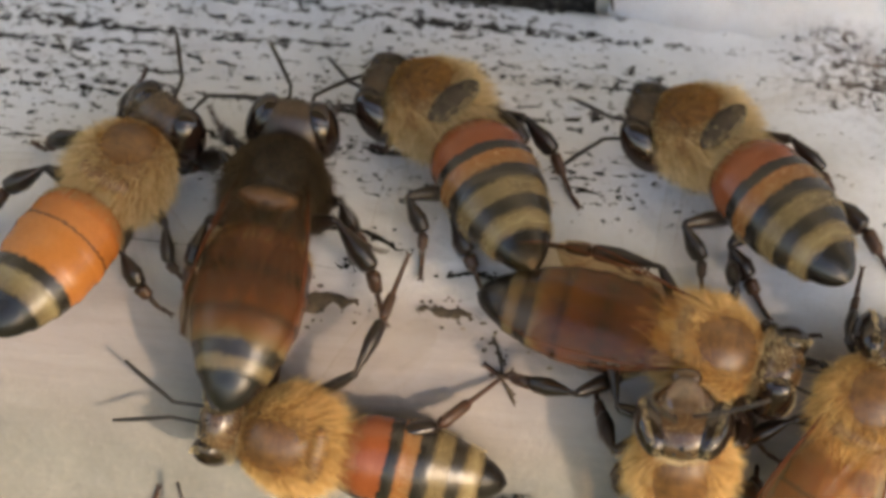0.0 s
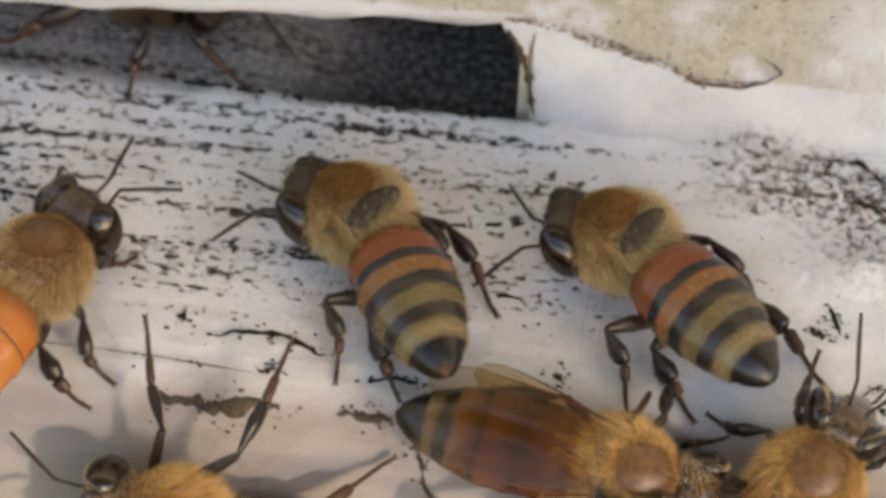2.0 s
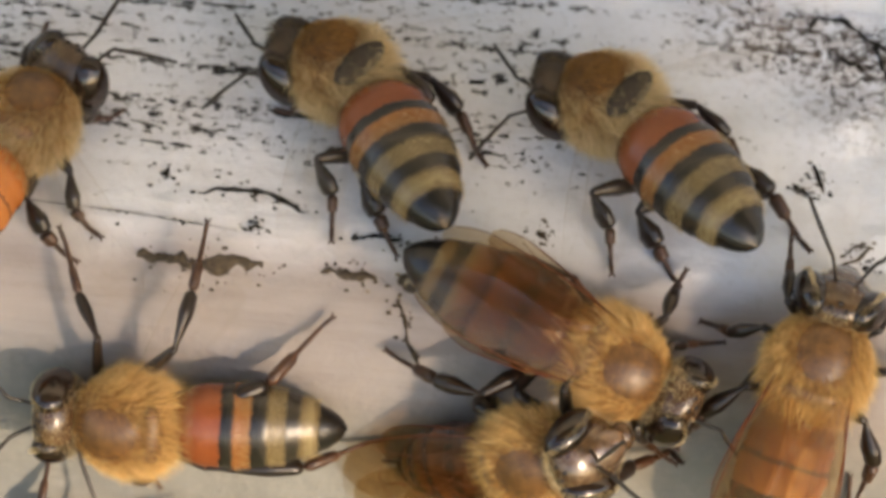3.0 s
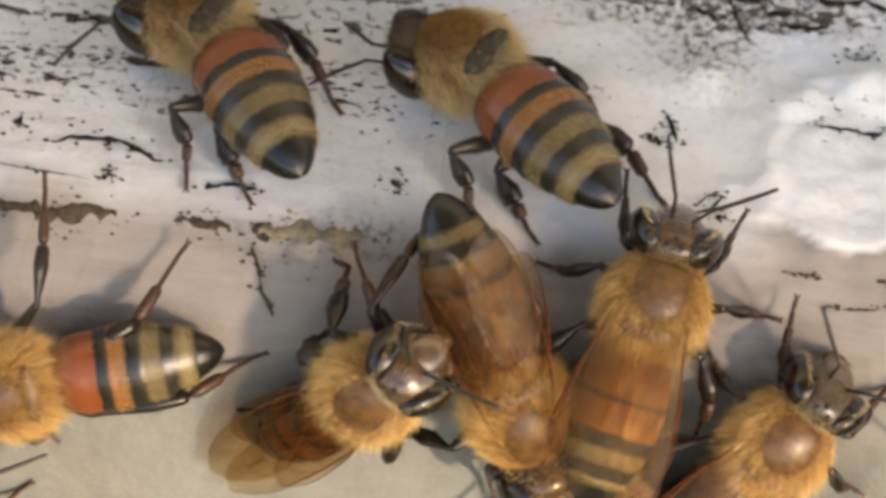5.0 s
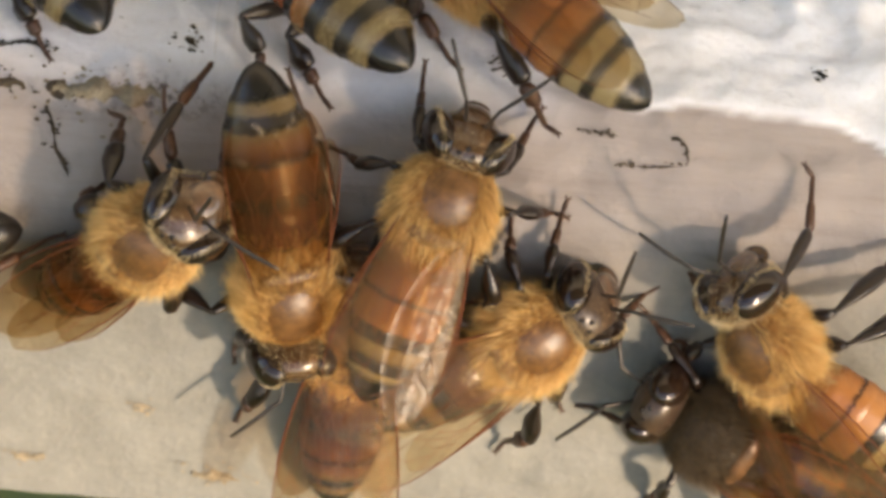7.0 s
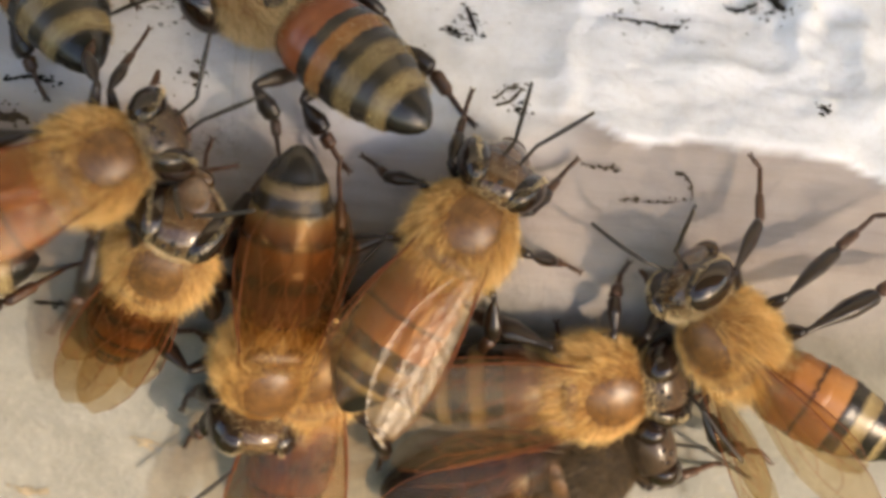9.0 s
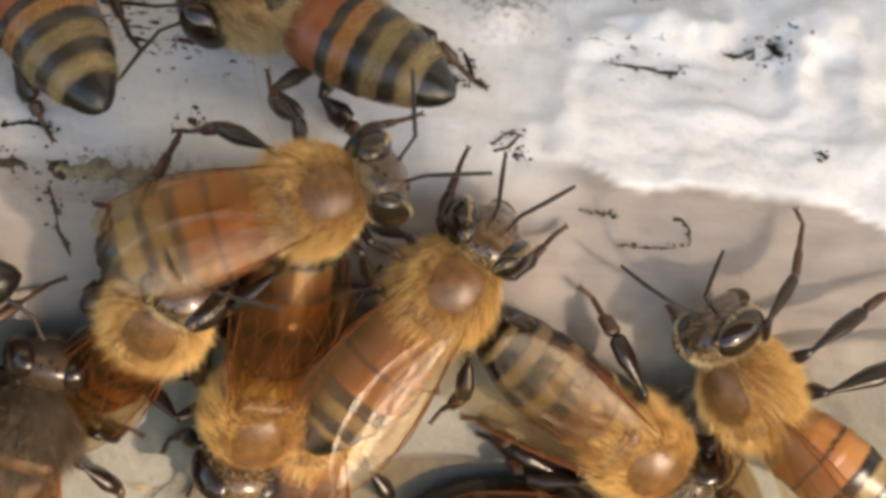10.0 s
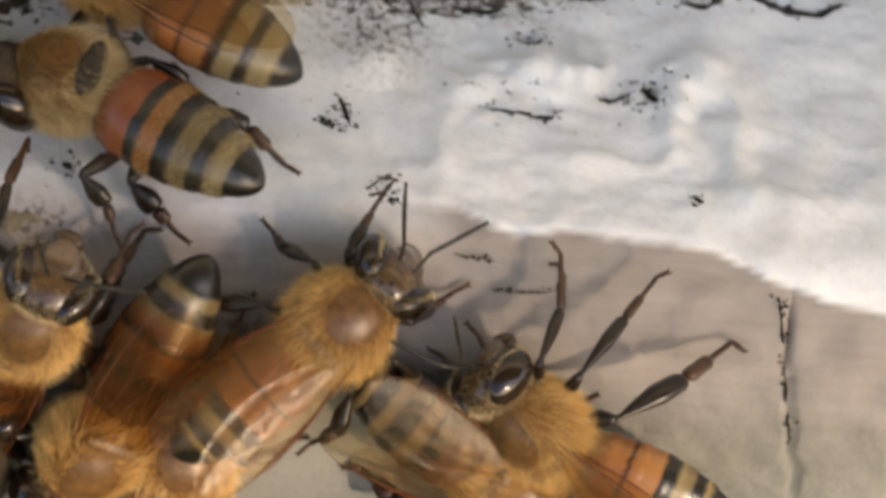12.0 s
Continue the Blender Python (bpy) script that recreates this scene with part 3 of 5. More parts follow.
# Dirt, splinters, cracks and painted-dark holes on the board: points (x, s) along each and its half width, millimetres.
MARKS = [
    ("splinter", SPLINTER, 0.4, [(-20.15, -2.29), (-18.68, -2.25), (-17.39, -2.53), (-15.91, -2.13), (-14.51, -2.2)]),
    ("splinter", SPLINTER, 0.225, [(-11.82, -2.14), (-10.86, -2.19), (-9.46, -2.26)]),
    ("splinter", SPLINTER, 0.275, [(-8.47, -2.16), (-7.67, -2.64)]),
    ("paint_flake", FLAKED, 0.55, [(-8.19, -2.39), (-6.33, -2.2), (-4.32, -2.21), (-3.45, -2.05)]),
    ("splinter", SPLINTER, 0.1, [(-8.45, -3.07), (-8.05, -3.88), (-7.81, -4.99), (-7.38, -5.58), (-7.19, -6.07)]),
    ("grime_or_hole_dark", GRIME_OR_HOLE, 0.2, [(-17.81, 0.99), (-16.84, 1.43), (-15.32, 1.48), (-14.28, 1.26), (-13.18, 0.61), (-12.79, 0.5)]),
    ("grime_or_hole_dark", GRIME_OR_HOLE, 0.1, [(-10.77, -0.61), (-9.79, -0.34), (-8.46, -0.47)]),
    ("grime_or_hole_dark", GRIME_OR_HOLE, 0.038, [(-26.54, -0.23), (-23.22, -0.27), (-20.15, -0.42), (-15.8, -0.75)]),
    ("grime_or_hole_dark", GRIME_OR_HOLE, 0.15, [(-19.38, 2.07), (-19.23, 1.71)]),
    ("grime_or_hole_dark", GRIME_OR_HOLE, 0.125, [(-15.33, -0.49), (-15.07, -0.52)]),
    ("splinter", SPLINTER, 0.225, [(-2.62, 0.59), (-2.2, 0.61)]),
    ("grime_or_hole_dark", GRIME_OR_HOLE, 0.1, [(25.68, 1.97), (25.83, 1.87), (25.92, 1.63)]),
    ("grime_or_hole_dark", GRIME_OR_HOLE, 0.15, [(12.17, 0.45), (12.39, 0.47)]),
    ("splinter", SPLINTER, 0.088, [(11.07, 1.03), (11.55, 1.55), (12.17, 1.53), (11.7, 0.79), (11.16, 0.57)]),
    ("grime_or_hole_dark", SPLINTER, 0.045, [(16.85, -3.23), (18.45, -3.22), (19.92, -3.02)]),
    ("grime_or_hole_dark", SPLINTER, 0.05, [(19.51, -1.79), (19.97, -2.25), (20.1, -2.86)]),
    ("grime_or_hole_dark", SPLINTER, 0.04, [(15.11, -1.85), (16.85, -1.98)]),
    # black streak standing in for the shade in the long dent
    ("grime_or_hole_dark", GRIME_OR_HOLE, 0.225, [(17.48, 9.97), (18.55, 10.1)]),
    ("crack", GRIME_OR_HOLE, 0.22, [(13.07, 12.69), (14.6, 13.38), (15.64, 13.4), (16.69, 12.86), (18.23, 13.25), (19.79, 12.51), (21.33, 13.09), (22.35, 13.98), (23.13, 13.51), (25.71, 14.15)]),
    ("crack", GRIME_OR_HOLE, 0.23, [(24.93, 12.97), (26.22, 12.89), (27.25, 13.91), (28.54, 13.73), (30.07, 13.26), (31.61, 13.34), (32.65, 13.99)]),
    ("crack", GRIME_OR_HOLE, 0.175, [(11.7, 13.29), (12.5, 12.73), (13.41, 12.57)]),
    ("grime_or_hole_dark", GRIME_OR_HOLE, 0.175, [(8.77, 13.34), (9.19, 14.4), (10.28, 14.39), (11.16, 13.83), (11.98, 12.93), (12.5, 11.4), (13.11, 10.3)]),
    ("grime_or_hole_dark", GRIME_OR_HOLE, 0.15, [(6.15, 14.97), (7.21, 14.7), (8.27, 14.39)]),
    ("grime_or_hole_dark", GRIME_OR_HOLE, 0.175, [(14.61, 11.49), (15.65, 11.29), (16.67, 11.64)]),
    ("grime_or_hole_dark", GRIME_OR_HOLE, 0.2, [(12.47, 13.72), (13.82, 12.06), (14.85, 12.02)]),
    ("grime_or_hole_dark", GRIME_OR_HOLE, 0.125, [(3.01, 14.93), (3.86, 14.83)]),
    ("grime_or_hole_dark", GRIME_OR_HOLE, 0.175, [(10.2, 12.12), (11.51, 11.61)]),
    ("grime_or_hole_dark", GRIME_OR_HOLE, 0.125, [(8.64, 4.64), (9.29, 4.25)]),
    ("grime_or_hole_dark", GRIME_OR_HOLE, 0.125, [(9.46, 5.85), (9.89, 4.79), (9.99, 4.33)]),
    ("grime_or_hole_dark", GRIME_OR_HOLE, 0.1, [(16.05, 5.85), (17.32, 5.69), (19.09, 5.58), (19.59, 6.12)]),
    ("grime_or_hole_dark", GRIME_OR_HOLE, 0.125, [(21.22, 6.79), (22.1, 6.99), (22.61, 7.27)]),
    ("paint_flake", FLAKED, 0.175, [(-8.66, -20.64), (-7.23, -20.62)]),
    ("paint_flake", FLAKED, 0.225, [(-0.48, -20.66), (1.73, -20.82)]),
    ("paint_flake", FLAKED, 0.15, [(-3.32, -17.38), (-2.67, -17.45)]),
    ("grime_or_hole_dark", GRIME_OR_HOLE, 0.1, [(-8.52, -10.74), (-6.62, -10.63)]),
    # black patch standing in for the shade inside the nail hole
    ("grime_or_hole_dark", GRIME_OR_HOLE, 0.40, [(23.2, 7.75), (23.45, 7.6), (23.65, 7.4), (23.75, 7.15), (23.8, 6.9)]),
    ("grime_or_hole_dark", GRIME_OR_HOLE, 0.075, [(29.67, -2.41), (29.9, -3.38), (30.04, -4.36)]),
    ("grime_or_hole_dark", GRIME_OR_HOLE, 0.088, [(30.21, -5.08), (30.45, -6.32), (30.73, -7.62), (31.06, -9.28)]),
    ("mildew_line", GRIME_OR_HOLE, 0.128, [(-30.03, 13.05), (-25.23, 12.95), (-21.23, 12.75), (-17.29, 12.82), (-14.12, 12.8)]),
    ("mildew_line", GRIME_OR_HOLE, 0.213, [(-30.51, 15.96), (-25.7, 15.98), (-21.63, 15.54), (-17.59, 15.17), (-13.32, 15.0), (-9.6, 14.77)]),
    ("mildew_line", GRIME_OR_HOLE, 0.17, [(-22.62, 9.55), (-20.76, 9.38), (-18.99, 9.83), (-17.12, 9.49)]),
    ("mildew_line", GRIME_OR_HOLE, 0.17, [(-14.46, 11.21), (-11.8, 10.86), (-9.77, 11.37)]),
    ("mildew_line", GRIME_OR_HOLE, 0.15, [(-8.93, 8.33), (-6.37, 8.64), (-4.85, 8.98)]),
    ("mildew_line", GRIME_OR_HOLE, 0.128, [(-32.21, 10.34), (-28.49, 10.12), (-24.04, 10.32), (-21.64, 10.01)]),
    ("mildew_line", GRIME_OR_HOLE, 0.17, [(-17.73, 8.16), (-15.61, 7.85), (-14.1, 8.2)]),
    ("mildew_line", GRIME_OR_HOLE, 0.15, [(-31.77, 7.79), (-28.65, 7.93), (-25.47, 7.65)]),
    ("mildew_line", GRIME_OR_HOLE, 0.105, [(-6.02, 4.95), (-4.46, 4.66), (-2.93, 4.68)]),
    ("grime_or_hole_dark", GRIME_OR_HOLE, 0.1, [(-0.12, 7.92), (0.39, 7.92)]),
]


def mark(points, width, mat, parent, name):
    """An uneven, slightly raised streak that follows the board."""
    bm = bmesh.new()
    rnd = random.Random(round(points[0][0] * 100))
    pts = [Vector((x, s, 0)) for x, s in points]
    dense = []
    for a, b in zip(pts, pts[1:]):
        k = max(2, int((b - a).length / 0.22))
        dense += [a.lerp(b, i / k) for i in range(k)]
    dense.append(pts[-1])
    rings = []
    for i, p in enumerate(dense):
        d = (dense[min(i + 1, len(dense) - 1)] - dense[max(i - 1, 0)]).normalized()
        side = Vector((-d.y, d.x, 0))
        end = math.sin(math.pi * (i + 0.6) / (len(dense) + 0.2)) ** 0.4
        w = width * end * max(0.12, 0.75 + 1.1 * noise.noise(Vector((i * 0.37, p.x, 2))) + rnd.uniform(-0.12, 0.12))
        c = p + side * (noise.noise(Vector((i * 0.45, p.y, 7))) + rnd.uniform(-0.12, 0.12)) * width * 0.8
        ring = []
        for k, h in ((-1.0, -0.12), (-0.5, 0.05), (0.5, 0.06), (1.0, -0.12)):
            q = c + side * (k * w)
            hh = bumpy(q.x, q.y) + h * min(1.0, width * 3) + (0.10 if name == "crack" else 0.05) + (0.3 if q.x > 14 and q.y > 0 else 0.05)
            ring.append(bm.verts.new(on_board(q.x, q.y, lift=hh).translation))
        rings.append(ring)
    for i, (r0, r1) in enumerate(zip(rings, rings[1:])):
        if name == "mildew_line" and noise.noise(Vector((i * 0.31, points[0][0], 1))) < 0.02:
            continue
        for k in range(3):
            bm.faces.new((r0[k], r0[k + 1], r1[k + 1], r1[k]))
    for _ in range(int(12 + width * 75)):
        p = dense[rnd.randrange(len(dense))]
        x, s, r = p.x + rnd.gauss(0, width * 2.2), p.y + rnd.gauss(0, width * 1.6), rnd.uniform(0.03, 0.12)
        c = on_board(x, s, lift=bumpy(x, s) + 0.03 + (0.3 if x > 14 and s > 0 else 0.05))
        vs = [bm.verts.new(c @ Vector((math.cos(a) * r * rnd.uniform(0.6, 1.6) * MM, math.sin(a) * r * rnd.uniform(0.5, 1.0) * MM, 0.02 * MM))) for a in np.arange(0, 2 * math.pi, math.pi / 3)]
        bm.faces.new(vs)
    return link(name, bm, mat, parent)


# ---- bees ----
def ball(radii, shape=None, seg=28, rings=18):
    """A shaped ellipsoid, millimetres."""
    bm = bmesh.new()
    bmesh.ops.create_uvsphere(bm, u_segments=seg, v_segments=rings, radius=1)
    for v in bm.verts:
        p = Vector((v.co.x * radii[0], v.co.y * radii[1], v.co.z * radii[2]))
        v.co = (shape(p) if shape else p) * MM
    return bm


def tube(bm, points, radii, flat=1.0, sides=8):
    """A tapering tube through points (mm), flattened across its way."""
    pts = [Vector(p) for p in points]
    rings = []
    for i, p in enumerate(pts):
        d = (pts[min(i + 1, len(pts) - 1)] - pts[max(i - 1, 0)]).normalized()
        u = d.cross(Vector((0.2, 0.1, 1))).normalized()
        w = d.cross(u)
        rings.append([bm.verts.new((p + (u * math.cos(a) * flat + w * math.sin(a)) * radii[i]) * MM) for a in (2 * math.pi * k / sides for k in range(sides))])
    for r0, r1 in zip(rings, rings[1:]):
        for k in range(sides):
            bm.faces.new((r0[k], r0[(k + 1) % sides], r1[(k + 1) % sides], r1[k]))
    bm.faces.new(rings[0][::-1])
    bm.faces.new(rings[-1])


def smooth_line(points, radii, steps=4):
    """A rounder polyline through points, with radii carried along."""
    pts, out, rad = [Vector(p) for p in points], [], []
    for i in range(len(pts) - 1):
        p0, p1, p2, p3 = pts[max(i - 1, 0)], pts[i], pts[i + 1], pts[min(i + 2, len(pts) - 1)]
        for k in range(steps):
            t = k / steps
            out.append(0.5 * (2 * p1 + (p2 - p0) * t + (2 * p0 - 5 * p1 + 4 * p2 - p3) * t * t + (3 * p1 - p0 - 3 * p2 + p3) * t ** 3))
            rad.append(radii[i] * (1 - t) + radii[i + 1] * t)
    return out + [pts[-1]], rad + [radii[-1]]


def strands(roots, length, width, seed, lean=(0, -0.95, 0.1), curl=0.35):
    """Hairs as bent three-sided blades on (place, normal, length factor) roots, millimetres."""
    rnd = random.Random(seed)
    verts, faces = [], []
    lean = Vector(lean)
    for p, n, f in roots:
        ln = length * f * rnd.uniform(0.6, 1.25)
        tuft = noise.noise_vector(p * 1.6 + Vector((seed, 0, 0))) * 0.5
        d = (n + tuft + lean * rnd.uniform(0.3, 1.0) + Vector([rnd.gauss(0, curl) for _ in range(3)])).normalized()
        side = d.cross(Vector([rnd.gauss(0, 1) for _ in range(3)])).normalized() * width * rnd.uniform(0.6, 1.3)
        bend = (lean + Vector([rnd.gauss(0, 0.3) for _ in range(3)])) * ln * 0.22
        mid, end = p + d * ln * 0.55 + bend * 0.3, p + d * ln + bend
        b = len(verts)
        verts += [tuple(q * MM) for q in (p - side, p + side, mid - side * 0.75, mid + side * 0.75, end)]
        faces += [(b, b + 1, b + 3, b + 2), (b + 2, b + 3, b + 4)]
    me = bpy.data.meshes.new("fur")
    me.from_pydata(verts, [], faces)
    return me


def shell_points(radii, count, seed, keep):
    """Points and normals on an ellipsoid; keep(p) gives each one's length factor, 0 for none."""
    rnd = random.Random(seed)
    out = []
    while len(out) < count:
        v = Vector([rnd.gauss(0, 1) for _ in range(3)]).normalized()
        p = Vector((v.x * radii[0], v.y * radii[1], v.z * radii[2]))
        f = keep(v)
        if f > rnd.random() * 0.35:
            out.append((p, Vector((v.x / radii[0], v.y / radii[1], v.z / radii[2])).normalized(), f))
    return out


T_R = (1.85, 2.05, 1.75)
A_LEN = 8.0
A_CUTS = (0.0, 0.235, 0.40, 0.555, 0.70, 0.84, 1.0)


def girth(u):
    """Half width of the abdomen along its length."""
    return float(np.interp(u, (0, 0.03, 0.09, 0.2, 0.38, 0.55, 0.7, 0.82, 0.91, 0.97, 1.0), (0.5, 1.4, 2.05, 2.42, 2.55, 2.42, 2.05, 1.6, 1.1, 0.6, 0.1)))


def ring_of(u, grow, k, n):
    a = 2 * math.pi * k / n
    r = girth(u) + grow
    droop = -0.55 * u * u
    return Vector((math.cos(a) * r, -u * A_LEN, math.sin(a) * r * (0.86 if math.sin(a) > 0 else 0.72) + droop))


def abdomen_core():
    bm, n = bmesh.new(), 28
    us = np.linspace(0, 1, 22)
    rings = [[bm.verts.new(ring_of(u, -0.09, k, n) * MM) for k in range(n)] for u in us]
    for r0, r1 in zip(rings, rings[1:]):
        for k in range(n):
            bm.faces.new((r0[k], r0[(k + 1) % n], r1[(k + 1) % n], r1[k]))
    bm.faces.new(rings[0][::-1])
    bm.faces.new(rings[-1])
    return bm


def tergite(i):
    """One overlapping back plate of the abdomen."""
    bm, n = bmesh.new(), 40
    u0, u1 = A_CUTS[i], min(1.0, A_CUTS[i + 1] + (0.012 if i < 5 else 0))
    us = np.linspace(u0, u1, 8)
    rows = []
    for j, u in enumerate(us):
        g = -0.045 + 0.085 * (j / 7) - (0.05 if j == 7 else 0)
        rows.append([bm.verts.new(ring_of(u, g, k - 4, n) * MM) for k in range(29)])
    for r0, r1 in zip(rows, rows[1:]):
        for k in range(28):
            bm.faces.new((r0[k], r1[k], r1[k + 1], r0[k + 1]))
    return bm


def abdomen_fuzz(seed, ringed):
    """Short hairs at the waist and, on striped bees, along the pale rings."""
    rnd = random.Random(seed)
    roots = []
    while len(roots) < (2600 if ringed else 1100):
        u = rnd.choice((rnd.uniform(0.01, 0.12), rnd.uniform(0.57, 0.66), rnd.uniform(0.75, 0.84), rnd.uniform(0.38, 0.46))) if ringed else rnd.uniform(0.01, 0.16)
        a = rnd.uniform(-0.15, 1.15) * math.pi
        r = ring_of(u, 0.02, a / (2 * math.pi) * 1000, 1000)
        roots.append((r, Vector((math.cos(a), -0.2, math.sin(a))).normalized(), 1.5 if u < 0.15 else 0.6))
    return strands(roots, 0.3, 0.007, seed, (0, -1.5, 0), 0.25)


def face_shape(p):
    k = 1.0 - 0.20 * max(0.0, -p.z / 1.7)
    return Vector((p.x * k, p.y + 0.12 * (p.z / 1.7), p.z))


def wing_outline(length, width):
    lead = [(0.0, 0.0), (0.12, 0.06), (0.35, 0.12), (0.6, 0.13), (0.82, 0.08), (0.95, -0.06), (1.0, -0.25)]
    trail = [(0.985, -0.45), (0.92, -0.66), (0.8, -0.80), (0.62, -0.86), (0.45, -0.78), (0.28, -0.6), (0.12, -0.3)]
    return [Vector((x * length, y * width, 0)) for x, y in lead + trail]


def wing_mesh(length, width, seed):
    """The membrane, gently corrugated along its veins."""
    bm = bmesh.new()
    line = wing_outline(length, width)
    lead, trail = line[:7], [line[0]] + line[:6:-1]
    n, m = 16, 8
    def at(poly, u):
        f = u * (len(poly) - 1)
        i = min(int(f), len(poly) - 2)
        return poly[i].lerp(poly[i + 1], f - i)
    grid = []
    for i in range(n + 1):
        a, b = at(lead, i / n), at(trail, i / n)
        row = []
        for j in range(m + 1):
            p = a.lerp(b, j / m)
            p.z = 0.05 * math.sin(j * 2.6 + seed) + 0.16 * math.sin(math.pi * j / m) + 0.10 * (p.x / length) ** 2
            row.append(bm.verts.new(p * MM))
        grid.append(row)
    for i in range(n):
        for j in range(m):
            bm.faces.new((grid[i][j], grid[i + 1][j], grid[i + 1][j + 1], grid[i][j + 1]))
    return bm


def vein_mesh(length, width):
    bm = bmesh.new()
    L, W = length, width
    runs = [
        [(0, 0, 0.02), (0.35, 0.12, 0.03), (0.6, 0.13, 0.03), (0.82, 0.08, 0.07), (0.97, -0.12, 0.1)],
        [(0.02, -0.05, 0.03), (0.3, -0.12, 0.14), (0.52, -0.16, 0.18), (0.8, -0.02, 0.13)],
        [(0.3, -0.12, 0.14), (0.42, -0.4, 0.19), (0.66, -0.55, 0.18), (0.86, -0.5, 0.14)],
        [(0.05, -0.1, 0.04), (0.28, -0.42, 0.15), (0.42, -0.4, 0.19)],
        [(0.52, -0.16, 0.18), (0.6, -0.36, 0.2), (0.66, -0.55, 0.18)],
        [(0.66, -0.12, 0.16), (0.76, -0.3, 0.2), (0.78, -0.52, 0.15)],
        [(0.28, -0.42, 0.15), (0.44, -0.66, 0.1), (0.6, -0.8, 0.05)],
    ]
    for k, run in enumerate(runs):
        pts, rad = smooth_line([(x * L, y * W, z) for x, y, z in run], [0.05, 0.045, 0.035, 0.02, 0.012] if k == 0 else [0.014] * len(run), 3)
        tube(bm, pts, rad, 1.0, 5)
    return bm


CACHE = {}


def shared(key, make, mat, name):
    """One mesh per key, shared by all bees."""
    if key not in CACHE:
        made = make()
        if isinstance(made, bmesh.types.BMesh):
            me = bpy.data.meshes.new(name)
            made.to_mesh(me)
            made.free()
            me.shade_smooth()
        else:
            me = made
        me.materials.append(mat)
        CACHE[key] = me
    return CACHE[key]


def nap(v):
    """Short nap, nearly worn off the round shield on the thorax."""
    d = math.hypot(v.x * 0.9, v.y - 0.28) + 0.12 * noise.noise(v * 3)
    return 0.0 if v.z < -0.1 else min(0.75, max(0.06, (d - 0.24) * 0.95 + 0.14 * noise.noise(v * 7)))


def fringe(v):
    """Longer hairs round the sides and the rear of the thorax."""
    d = math.hypot(v.x, v.y - 0.26)
    if v.z < -0.25:
        return 0.75
    return 0.0 if d < 0.58 and v.z > 0 else min(1.05, 0.38 + (d - 0.58) * 1.6 + 0.3 * noise.noise(v * 4)) * (1.0 - 0.45 * ease(0.3, 0.8, v.y))


def full_nap(v):
    """Short nap all over the back."""
    return 0.0 if v.z < -0.1 or (-0.92 < v.y < -0.28 and abs(v.x) < 0.72) else 0.42


def rim_hairs(seed):
    """A ring of pale hairs round a compound eye."""
    rnd = random.Random(seed)
    roots = []
    for _ in range(420):
        a, x = rnd.uniform(0, 2 * math.pi), rnd.uniform(-0.12, 0.12)
        n = Vector((0.5, math.cos(a), math.sin(a)))
        roots.append((Vector((x, math.cos(a) * 0.82, math.sin(a) * 1.25)), n.normalized(), 1.0))
    return strands(roots, 0.15, 0.011, seed, (0.2, 0, 0), 0.3)


FEET = {"front": (2.6, 4.3), "middle": (4.4, 0.3), "hind": (3.7, -4.6)}
HIPS = {"front": (0.75, 1.15, -1.35), "middle": (0.95, 0.0, -1.5), "hind": (0.9, -1.1, -1.35)}
KNEES = {"front": (1.9, 2.1, -0.2), "middle": (2.7, 0.5, 0.0), "hind": (2.5, -1.7, 0.3)}
ANKLES = {"front": (2.2, 3.0, -1.5), "middle": (3.7, 0.2, -1.5), "hind": (3.5, -3.4, -0.8)}


